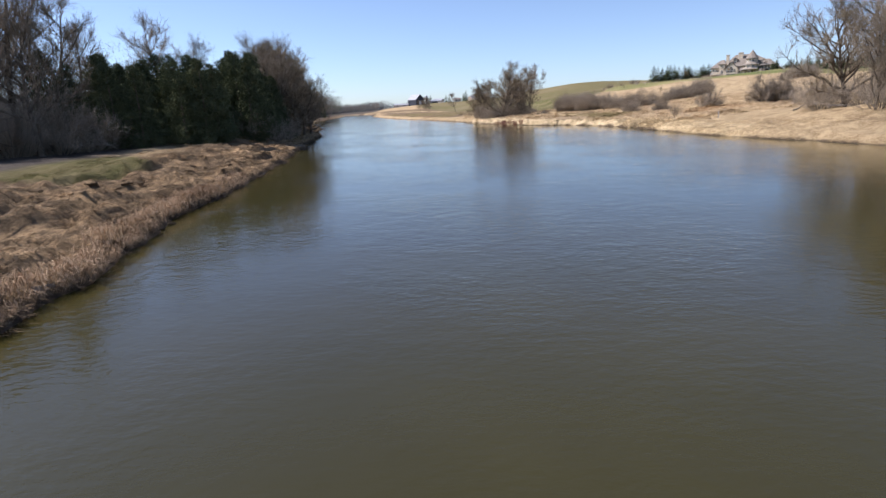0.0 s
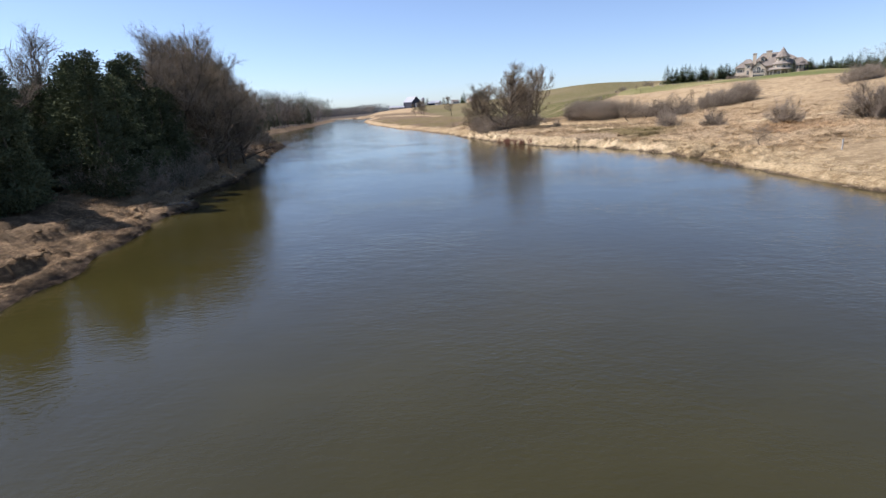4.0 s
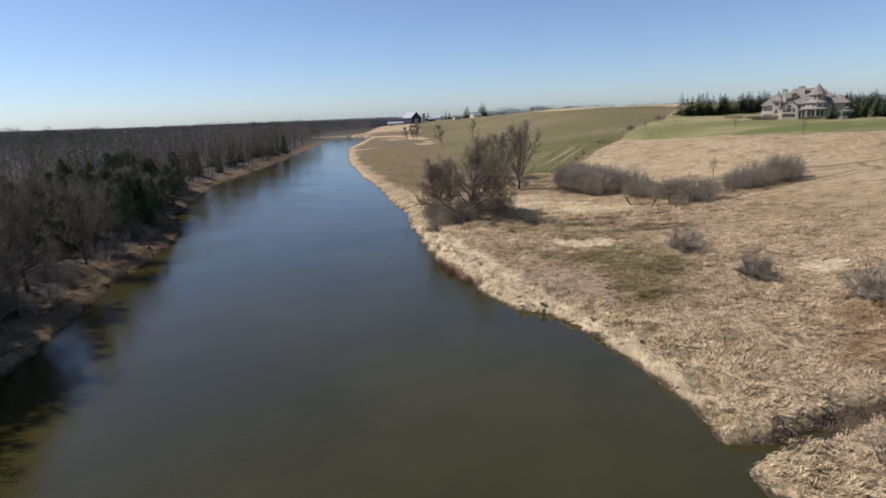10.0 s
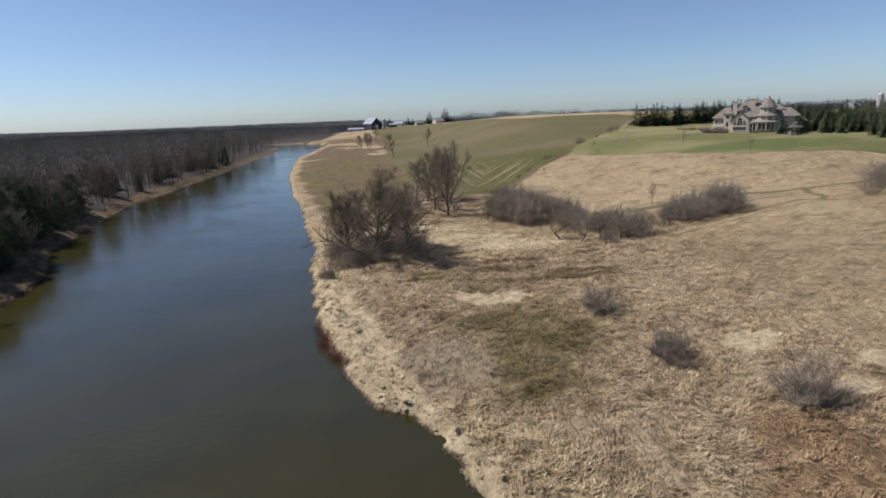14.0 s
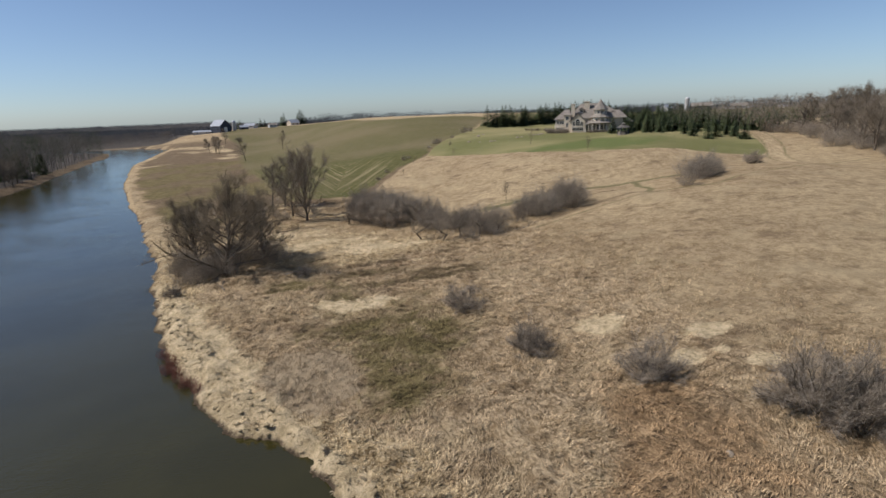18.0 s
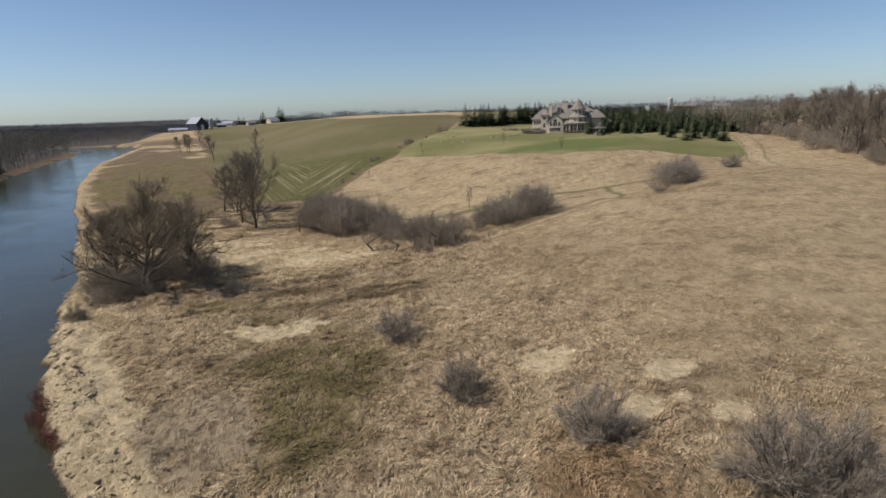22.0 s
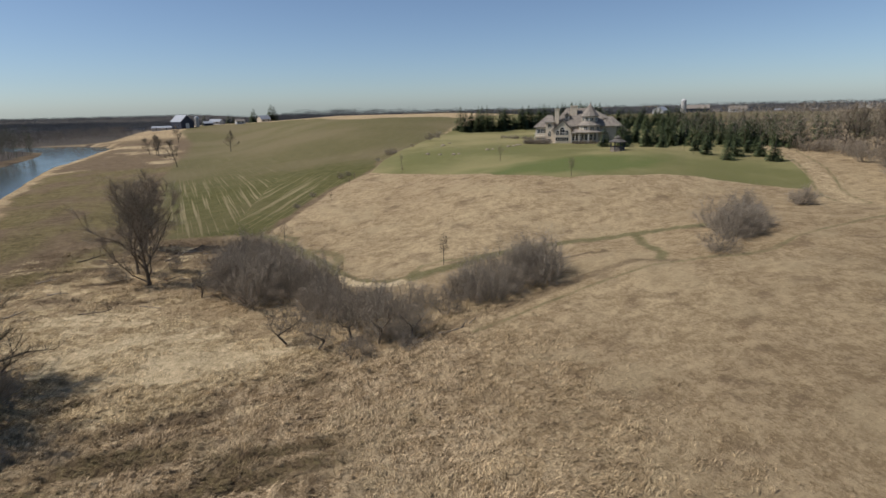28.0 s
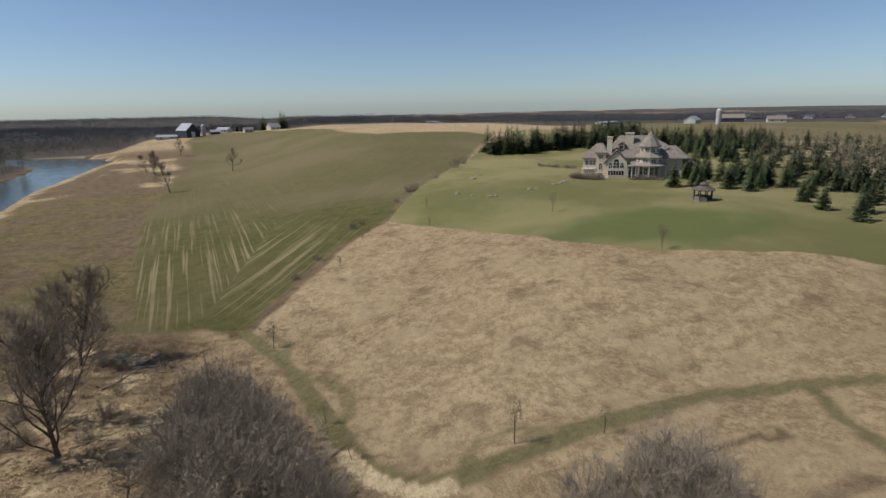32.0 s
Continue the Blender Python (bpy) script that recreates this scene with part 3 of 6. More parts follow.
    if not blades:
        # shade between tussocks, put into the ground colour as dark noise
        gap_shade = calc(n, "MULTIPLY", c_soggy, ramp(n, noise_node(n, 1.7, 4, 0.6, lay.outputs[0], 1.2), 0.53, 0.4, 0, 0.5))
        col = mix(n, calc(n, "MULTIPLY", gap_shade, ramp(n, c_sand, 0.5, 0.2)), col, (0.105, 0.07, 0.037))
    # crop rows that fan out between the two edges of the field
    at = n.nodes.new("ShaderNodeAttribute")
    at.attribute_name = "furrow"
    rows = calc(n, "MULTIPLY", ramp(n, noise_node(n, 1.0, 3, 0.5, at.outputs["Vector"]), 0.51, 0.65), calc(n, "MULTIPLY", ramp(n, noise_node(n, 0.02, 4, 0.6, geo), 0.36, 0.6), calc(n, "ADD", 0.25, at.outputs["Alpha"])))
    crop = mix(n, calc(n, "MULTIPLY", rows, 0.62), mix(n, ramp(n, mid, 0.3, 0.7), (0.098, 0.096, 0.031), (0.15, 0.132, 0.052)), (0.42, 0.335, 0.19))
    crop = mix(n, ramp(n, noise_node(n, 0.013, 3, 0.5, geo), 0.42, 0.62, 0, 0.75), crop, (0.205, 0.16, 0.088))
    crop = mix(n, calc(n, "MULTIPLY", calc(n, "SUBTRACT", 1.0, at.outputs["Alpha"]), 0.42), crop, (0.19, 0.153, 0.08))
    col = mix(n, ramp(n, c_field, 0.25, 0.75), col, crop)
    turf = mix(n, ramp(n, noise_node(n, 0.03, 5, 0.6, geo), 0.38, 0.62), (0.205, 0.185, 0.075), (0.325, 0.275, 0.128))
    turf = mix(n, c_moss, turf, (0.118, 0.152, 0.043))
    turf = mix(n, ramp(n, fine, 0.3, 0.7, 0, 0.3), turf, (0.17, 0.165, 0.065))
    col = mix(n, ramp(n, c_lawn, 0.35, 0.65), col, turf)
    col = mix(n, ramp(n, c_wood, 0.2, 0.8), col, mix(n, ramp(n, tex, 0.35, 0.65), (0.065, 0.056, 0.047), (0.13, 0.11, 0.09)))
    col = cover(col, c_track, (0.138, 0.124, 0.053), (0.255, 0.215, 0.108), (0.2, 0.85))
    col = cover(col, c_mud, (0.05, 0.037, 0.025), (0.15, 0.108, 0.07), (0.25, 0.8))
    if blades:
        h = n.nodes.new("ShaderNodeHueSaturation")
        one = n.nodes.new("ShaderNodeMapRange")
        n.links.new(n.nodes.new("ShaderNodeNewGeometry").outputs["Random Per Island"], one.inputs[0])
        one.inputs[3].default_value, one.inputs[4].default_value = 0.5, 1.45
        n.links.new(one.outputs[0], h.inputs["Value"])
        n.links.new(col, h.inputs["Color"])
        n.links.new(h.outputs[0], b.inputs["Base Color"])
        return m
    n.links.new(col, b.inputs["Base Color"])
    bump(n, b, calc(n, "ADD", tex, calc(n, "MULTIPLY", blade, 0.4)), 1.0, 0.4)
    return m


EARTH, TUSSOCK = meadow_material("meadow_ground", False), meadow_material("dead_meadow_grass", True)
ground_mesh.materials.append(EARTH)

WATER, n, b = material("murky_river_water", 0.09, 0.5)
geo = n.nodes.new("ShaderNodeNewGeometry").outputs["Position"]
b.inputs["IOR"].default_value = 1.42
n.links.new(mix(n, ramp(n, noise_node(n, 0.05, 4, 0.6, geo), 0.35, 0.65), (0.034, 0.0295, 0.0082), (0.044, 0.038, 0.0105)), b.inputs["Base Color"])
mp = n.nodes.new("ShaderNodeMapping")
mp.inputs["Scale"].default_value = (0.8, 1.25, 1)
n.links.new(geo, mp.inputs[0])
gust = ramp(n, noise_node(n, 0.06, 4, 0.6, geo), 0.38, 0.66, 0.3, 1.0)
ripple = calc(n, "ADD", calc(n, "MULTIPLY", noise_node(n, 1.3, 4, 0.6, mp.outputs[0]), 0.6), calc(n, "MULTIPLY", noise_node(n, 3.8, 3, 0.55, mp.outputs[0]), 0.4))
bump(n, b, calc(n, "MULTIPLY", ripple, gust), 0.9, 0.055)
water_mesh, _x, _y = grid_mesh("water", np.linspace(-920, 140, 24), np.linspace(-900, 765, 24), lambda X, Y: X * 0)
water_mesh.materials.append(WATER)
tagged(new("water", water_mesh), "calm murky green-brown river reflecting the sky", "river", kind="structure")

# ---- plants ----
def tubes(segments, sides):
    """Open tapered tubes round segments (p, q, r, s), as arrays."""
    seg = np.array(segments, float)
    p, q, r, s = seg[:, 0:3], seg[:, 3:6], seg[:, 6], seg[:, 7]
    d = q - p
    d /= np.linalg.norm(d, axis=1, keepdims=True) + 1e-9
    up = np.where(np.abs(d[:, 2:3]) > 0.9, np.array([[1.0, 0, 0]]), np.array([[0, 0, 1.0]]))
    u = np.cross(d, up)
    u /= np.linalg.norm(u, axis=1, keepdims=True)
    w = np.cross(d, u)
    a = np.arange(sides) * 2 * np.pi / sides
    ring = np.cos(a)[None, :, None] * u[:, None, :] + np.sin(a)[None, :, None] * w[:, None, :]
    lo, hi = p[:, None, :] + ring * r[:, None, None], q[:, None, :] + ring * s[:, None, None]
    verts = np.concatenate([lo, hi], 1).reshape(-1, 3)
    k = np.arange(sides)
    quad = np.stack([k, (k + 1) % sides, (k + 1) % sides + sides, k + sides], 1)
    faces = (np.arange(len(seg))[:, None, None] * 2 * sides + quad[None]).reshape(-1, 4)
    return verts, faces


def joined(*pieces):
    vs, fs, base = [], [], 0
    for v, f in pieces:
        vs.append(v)
        fs.append(f + base)
        base += len(v)
    return np.concatenate(vs), np.concatenate(fs)


def sweep(points, radii, sides):
    """One closed-up tube along points, rings shared."""
    p = np.array(points, float)
    d = np.gradient(p, axis=0)
    d /= np.linalg.norm(d, axis=1, keepdims=True) + 1e-9
    u = np.cross(d, np.array([[0.31, 0.95, 0.02]]))
    u /= np.linalg.norm(u, axis=1, keepdims=True) + 1e-9
    w = np.cross(d, u)
    a = np.arange(sides) * 2 * np.pi / sides
    v = p[:, None, :] + (np.cos(a)[None, :, None] * u[:, None, :] + np.sin(a)[None, :, None] * w[:, None, :]) * np.array(radii)[:, None, None]
    k = np.arange(sides)
    quad = np.stack([k, (k + 1) % sides, (k + 1) % sides + sides, k + sides], 1)
    return v.reshape(-1, 3), (np.arange(len(p) - 1)[:, None, None] * sides + quad[None]).reshape(-1, 4)


def arc(rng, p, d, length, steps, bend, lift):
    """The points of a limb that wanders and turns upward."""
    pts, d = [np.array(p, float)], np.array(d, float)
    for _ in range(steps):
        d = d + rng.normal(0, bend, 3) + [0, 0, lift]
        d /= np.linalg.norm(d)
        pts.append(pts[-1] + d * length / steps)
    return np.array(pts)


def along(pts, t):
    k = min(int(t * (len(pts) - 1)), len(pts) - 2)
    f = t * (len(pts) - 1) - k
    d = pts[k + 1] - pts[k]
    return pts[k] + d * f, d / (np.linalg.norm(d) + 1e-9)


def fork(rng, d, lo, hi, up=0.0):
    a = rng.normal(0, 1, 3)
    side = np.cross(d, a)
    side /= np.linalg.norm(side) + 1e-9
    ang = rng.uniform(lo, hi)
    out = d * math.cos(ang) + side * math.sin(ang) + [0, 0, up]
    return out / np.linalg.norm(out)


def slivers(rng, segs, each, ln, wide, spread=0.75):
    """Fine twigs: thin three-cornered slivers that leave the given segments."""
    seg = np.repeat(np.array(segs, float), each, axis=0)
    n = len(seg)
    t = rng.uniform(0.15, 1, (n, 1))
    p = seg[:, :3] + (seg[:, 3:6] - seg[:, :3]) * t
    d = seg[:, 3:6] - seg[:, :3]
    d = d / (np.linalg.norm(d, axis=1, keepdims=True) + 1e-9) + rng.normal(0, spread, (n, 3)) + [0, 0, 0.45]
    d /= np.linalg.norm(d, axis=1, keepdims=True)
    side = np.cross(d, rng.normal(0, 1, (n, 3)))
    side /= np.linalg.norm(side, axis=1, keepdims=True) + 1e-9
    length = ln * rng.uniform(0.5, 1.25, (n, 1))
    v = np.stack([p - side * wide, p + side * wide, p + d * length], 1).reshape(-1, 3)
    return v, np.arange(n * 3).reshape(-1, 3)


def tri(pair):
    v, f = pair
    return (v, f) if f.shape[1] == 3 else (v, np.concatenate([f[:, [0, 1, 2]], f[:, [0, 2, 3]]]))


def crown_meshes(name, seed, tall, wide, mid, half, stems=1, leader=0.7, tips=420, limbs=14, fine=9, hair=0.01, girth=0.02, splay=0.0, sprig=0.075, mats=None):
    """A bare tree or bush with a domed crown: twig ends are spread through an uneven ellipsoid and each one is joined to the nearest limb that leads outward, so that wood thickens towards the foot."""
    rng = np.random.default_rng(seed)
    pos, par, roots = [], [], []
    for k in range(stems):
        a = k * 2.399 + rng.uniform(0, 0.9)
        t = splay * rng.uniform(0.4, 1.0)
        d = (math.cos(a) * math.sin(t), math.sin(a) * math.sin(t), math.cos(t))
        pts = arc(rng, (math.cos(a) * 0.02 * tall * (stems > 1), math.sin(a) * 0.02 * tall * (stems > 1), -0.3), d, tall * leader * rng.uniform(0.8, 1.05), 7, 0.09, 0.03)
        roots.append((len(pos), len(pos) + len(pts)))
        for i, p in enumerate(pts):
            par.append(len(pos) - 1 if i else -1)
            pos.append(p)
    pos = np.concatenate([np.array(pos), np.zeros((tips * 3 + 3, 3))])
    count = len(par)
    centre, lobes = np.array([0, 0, mid * tall]), rng.normal(0, 1, (7, 3))
    lobes /= np.linalg.norm(lobes, axis=1, keepdims=True)
    last = []
    for k in range(tips):
        u = rng.normal(0, 1, 3)
        u /= np.linalg.norm(u)
        if k < limbs:
            z = -0.25 + 1.2 * (k + 0.5) / limbs
            q = math.sqrt(max(0.05, 1 - z * z))
            u = np.array([q * math.cos(k * 2.399), q * math.sin(k * 2.399), z])
        reach = (0.68 + 0.4 * float((lobes @ u).max()) ** 3) * (rng.uniform(0.7, 0.9) if k < limbs else rng.random() ** 0.4 * (1.14 if k % 13 == 0 else 1.0))
        goal = centre + u * reach * np.array([wide * tall, wide * tall, half * tall])
        if goal[2] < 0.05 * tall:
            continue
        to = goal - pos[:count]
        dist = np.linalg.norm(to, axis=1)
        out = pos[:count] - [0, 0, 0.12 * tall]
        lead = (to * out).sum(1) / (dist * np.linalg.norm(out, axis=1) + 1e-6)
        cost = dist * (1.35 - 0.5 * lead) + 9 * tall * (pos[:count, 2] < 0.06 * tall) + 3 * tall * (pos[:count, 2] > goal[2] + 0.1 * tall)
        j = int(cost.argmin())
        p, d = pos[j], to[j]
        sag = np.cross(d, rng.normal(0, 1, 3)) * 0.06
        for i in range(3):
            f = (i + 1) / 3
            pos[count] = p + d * f + (sag - [0, 0, 0.05 * dist[j]]) * math.sin(math.pi * f) * (0.7 + 0.6 * rng.random())
            par.append(j if i == 0 else count - 1)
            if i:
                last.append((*pos[count - 1], *pos[count]))
            count += 1
    load = np.ones(count)
    for i in range(count - 1, -1, -1):
        if par[i] >= 0:
            load[par[i]] += load[i]
    rad = np.maximum(hair * 0.9, girth * tall * (load / (count / stems)) ** 0.66)
    own = np.zeros(count, bool)
    trunks = []
    for a, b in roots:
        own[a:b] = True
        r = rad[a:b].copy()
        r[0] *= 1.35
        trunks.append(raw_mesh(name + "_stem", *sweep(pos[a:b], r, 8)))
    i = np.array([k for k in range(count) if not own[k]])
    j = np.array(par)[i]
    seg = np.concatenate([pos[j], pos[i], np.minimum(rad[j], rad[i] * 1.5)[:, None], rad[i][:, None]], 1)
    thick = rad[i] > hair * 2.5
    bits = [tri(tubes(seg[thick], 5))] if thick.any() else []
    bits += [tri(tubes(seg[~thick], 3))]
    g = np.array(last)
    bits.append(slivers(rng, np.concatenate([g, np.full((len(g), 2), 0.01)], 1), fine, tall * sprig, hair * 0.9, 0.8))
    crown = raw_mesh(name + "_crown", *joined(*bits))
    for m in mats or (BARK, TWIG):
        crown.materials.append(m)
    heavy = len(bits[0][1]) if thick.any() else 0
    crown.polygons.foreach_set("material_index", (np.arange(len(crown.polygons)) >= heavy).astype(np.int32))
    return trunks if stems > 1 else trunks[0], crown


def cane_meshes(name, seed, tall, wide, canes=36, shoots=9, fine=5, hair=0.01, bend=0.17, lean=1.05, girth=0.0062, foot=0.3, mats=None):
    """A thicket bush: many canes rise from a loose foot, lean outward and fray into upright shoots of uneven height."""
    rng = np.random.default_rng(seed)
    stems, bits, ends = [], [], []
    for k in range(canes):
        a, f = k * 2.399 + rng.normal(0, 0.3), math.sqrt((k + 0.5) / canes)
        base = np.array([math.cos(a) * wide * foot * f, math.sin(a) * wide * foot * f, -0.2])
        t = 0.06 + lean * f * rng.uniform(0.5, 1.15)
        ln = rng.uniform(0.62, 0.92) / math.hypot(math.sin(t) / (wide * 0.95), math.cos(t) / tall)
        pts = arc(rng, base, (math.cos(a) * math.sin(t), math.sin(a) * math.sin(t), math.cos(t)), ln, 6, bend, 0.03)
        r = tall * girth * rng.uniform(0.6, 1.2) * (1 - 0.85 * np.linspace(0, 1, 7)) + hair * 0.5
        if k % 8 == 0:
            stems.append(raw_mesh(name + "_stem", *sweep(pts, r * 1.25, 5)))
        else:
            bits.append(tri(sweep(pts, r, 4)))
        for _ in range(shoots):
            p, d = along(pts, rng.uniform(0.12, 1.0) ** 0.7)
            q = arc(rng, p, fork(rng, d, 0.35, 1.0, 0.15), ln * rng.uniform(0.16, 0.42), 2, 0.2, 0.1)
            bits.append(tri(sweep(q, np.array([1.0, 0.8, 0.5]) * hair, 3)))
            ends += [(*q[0], *q[1], 0, 0), (*q[1], *q[2], 0, 0)]
        ends.append((*pts[-2], *pts[-1], 0, 0))
    heavy = sum(len(b[1]) for b in bits)
    bits.append(slivers(rng, ends, fine, tall * 0.12, hair * 0.85, 0.9))
    crown = raw_mesh(name + "_crown", *joined(*bits))
    for m in mats or (GREYTWIG, BRUSH):
        crown.materials.append(m)
    crown.polygons.foreach_set("material_index", (np.arange(len(crown.polygons)) >= heavy).astype(np.int32))
    return stems, crown


def limbed_tree(name, seed, tall, wide, limbs=16, second=9, third=4, fine=3, low=0.14, steep=0.3, rise=0.9, girth=0.02, hair=0.011, top=0.85, mats=None):
    """A bare tree: limbs leave a leader all the way up, arch outward and upward, and divide twice into a haze of twigs."""
    rng = np.random.default_rng(seed)
    stem = arc(rng, (0, 0, -0.3), (0, 0, 1), tall * top, 8, 0.07, 0.03)
    taper = np.linspace(0, 1, 9)
    trunk = raw_mesh(name + "_stem", *sweep(stem, girth * tall * (1 - 0.88 * taper ** 0.8) * np.where(taper == 0, 1.35, 1), 8))
    wood, twigs, ends = [], [], []
    for k in range(limbs):
        f = (k + 0.5) / limbs
        at = low + (0.97 - low) * f
        p, d = along(stem, at)
        a, el = k * 2.399 + rng.normal(0, 0.35), steep + rise * f + rng.normal(0, 0.12)
        ln = tall * wide * (1.12 - 0.62 * f ** 1.6) * rng.uniform(0.72, 1.12)
        r0 = girth * tall * 0.5 * (1 - 0.72 * f) * rng.uniform(0.75, 1.15)
        limb = arc(rng, p, (math.cos(a) * math.cos(el), math.sin(a) * math.cos(el), math.sin(el)), ln, 6, 0.16, 0.07)
        wood.append(tri(sweep(limb, r0 * (1 - 0.86 * np.linspace(0, 1, 7)) + hair * 0.7, 5)))
        for _ in range(second):
            t = rng.uniform(0.15, 1.0)
            p2, d2 = along(limb, t)
            bough = arc(rng, p2, fork(rng, d2, 0.35, 0.95, 0.12), ln * rng.uniform(0.2, 0.46) * (1.15 - 0.4 * t), 4, 0.18, 0.08)
            wood.append(tri(sweep(bough, max(hair * 1.5, r0 * 0.34 * (1 - 0.5 * t)) * (1 - 0.7 * np.linspace(0, 1, 5)) + hair * 0.4, 4)))
            for _ in range(third):
                p3, d3 = along(bough, rng.uniform(0.2, 1.0))
                q = arc(rng, p3, fork(rng, d3, 0.3, 0.9, 0.15), tall * rng.uniform(0.04, 0.1), 2, 0.18, 0.08)
                twigs.append(tri(sweep(q, np.array([1.0, 0.8, 0.45]) * hair, 3)))
                ends += [(*q[0], *q[1], 0, 0), (*q[1], *q[2], 0, 0)]
    heavy = sum(len(b[1]) for b in wood)
    crown = raw_mesh(name + "_crown", *joined(*wood, *twigs, slivers(rng, ends, fine, tall * 0.055, hair * 0.85, 0.75)))
    for m in mats or (BARK, GREYTWIG):
        crown.materials.append(m)
    crown.polygons.foreach_set("material_index", (np.arange(len(crown.polygons)) >= heavy).astype(np.int32))
    return trunk, crown


def thing(name, label, category, group="", kind=""):
    ob = new(name)
    ob.empty_display_size = 0.3
    return tagged(ob, label, category, group, kind)


def child(name, mesh, mat, parent, label=""):
    if mat and not mesh.materials:
        mesh.materials.append(mat)
    ob = new(name, mesh)
    ob.parent = parent
    if label:
        tagged(ob, label)
    return ob


BUILT = {}


def plant(kind, name, label, category, x, y, size=1.0, turn=None, group="", tilt=0.0, sink=0.0, rng=random.Random(5)):
    """Sets up a tree or bush of a kind at a spot of the ground; the meshes of a kind are shared."""
    trunk, crown, tmat, cmat = BUILT[kind]
    root = thing(name, label, category, group) if trunk else tagged(new(name, crown), label, category, group)
    t = rng.uniform(0, 360) if turn is None else turn
    root.matrix_world = pose(x, y, height(x, y) - sink, tilt, 0, t) @ Matrix.Diagonal((size * rng.uniform(0.92, 1.08), size * rng.uniform(0.92, 1.08), size, 1))
    if isinstance(trunk, list):
        for t in trunk:
            child("stem", t, tmat, root)
        child("crown", crown, cmat, root)
    elif trunk:
        child("trunk", trunk, tmat, root)
        child("crown", crown, cmat, root)
    elif not crown.materials:
        crown.materials.append(cmat)
    return root


def spruce_meshes(name, seed, tall, wide, tiers, per):
    """A spruce: whorls of drooping boughs, each a ridge of small hanging sprays."""
    rng = np.random.default_rng(seed)
    vs, fs = [], []
    for i in range(tiers):
        f = i / (tiers - 1)
        z = tall * (0.06 + 0.92 * f)
        reach = wide * (1 - f) ** 0.85 * rng.uniform(0.85, 1.1) + 0.12
        for k in range(max(4, int(per * (1 - 0.6 * f)))):
            a = rng.uniform(0, 2 * np.pi)
            out = np.array([math.cos(a), math.sin(a), 0])
            side = np.array([-out[1], out[0], 0])
            ln = reach * rng.uniform(0.7, 1.12)
            droop = -0.28 + 0.5 * f
            n = 3
            for j in range(n):
                t0, t1 = j / n, (j + 1) / n
                w = ln * 0.34 * (1 - t0 * 0.7)
                c0 = out * ln * t0 + [0, 0, z + droop * ln * t0]
                c1 = out * ln * (t1 + 0.1) + [0, 0, z + droop * ln * t1 + 0.1 * ln * t1 * t1]
                for sg in (1, -1):
                    tip = c0 + (c1 - c0) * 0.8 + side * sg * w - [0, 0, 0.16 * w + rng.uniform(0, 0.12) * ln]
                    b = len(vs)
                    vs += [c0, c1, tip]
                    fs.append((b, b + 1, b + 2))
    return raw_mesh(name + "_trunk", *tubes([(0, 0, -0.3, 0, 0, tall * 0.5, tall * 0.018, tall * 0.011), (0, 0, tall * 0.5, 0, 0, tall, tall * 0.011, 0.01)], 6)), raw_mesh(name + "_crown", np.array(vs), np.array(fs), True)


def cedar_meshes(name, seed, tall, wide, count, groups=95):
    """A cedar: a trunk and a ragged crown, sprays gathered round many bough ends."""
    rng = np.random.default_rng(seed)
    f = (np.arange(groups) + rng.random(groups)) / groups
    f = 0.02 + 0.96 * f ** 0.92
    a = np.arange(groups) * 2.399 + rng.normal(0, 0.4, groups)
    prof = np.minimum(1, f * 5 + 0.45) * (1 - f) ** 0.75 + 0.03
    reach = wide * prof * rng.uniform(0.5, 1.18, groups)
    ends = np.stack([np.cos(a) * reach, np.sin(a) * reach, tall * f - 0.1 * reach], 1)
    size = (0.35 + 0.5 * prof) * rng.uniform(0.6, 1.25, groups) * tall / 11
    pick = rng.choice(groups, count, p=size ** 2 / (size ** 2).sum())
    jit = rng.normal(0, 0.5, (count, 3)) * size[pick][:, None] * [1, 1, 0.62]
    inward = rng.random(count) ** 2 * 0.55
    c = ends[pick] * np.stack([1 - inward, 1 - inward, np.ones(count)], 1) + jit
    c[:, 2] = np.maximum(c[:, 2], 0.15)
    out = jit + np.stack([np.cos(a[pick]), np.sin(a[pick]), rng.uniform(-0.1, 0.7, count)], 1) * 0.4 + rng.normal(0, 0.25, (count, 3))
    out /= np.linalg.norm(out, axis=1, keepdims=True)
    side = np.cross(out, rng.normal(0, 1, (count, 3)))
    side /= np.linalg.norm(side, axis=1, keepdims=True)
    s = rng.uniform(0.06, 0.17, count)[:, None] * (tall / 11) ** 0.4
    v = np.stack([c - side * s * 0.5, c + side * s * 0.5, c + out * s * 1.7], 1).reshape(-1, 3)
    return raw_mesh(name + "_trunk", *sweep([(0, 0, -0.3), (0.1, 0.05, tall * 0.5), (0, 0, tall * 0.97)], [tall * 0.02, tall * 0.012, 0.02], 6)), raw_mesh(name + "_crown", v, np.arange(len(v)).reshape(-1, 3), True)


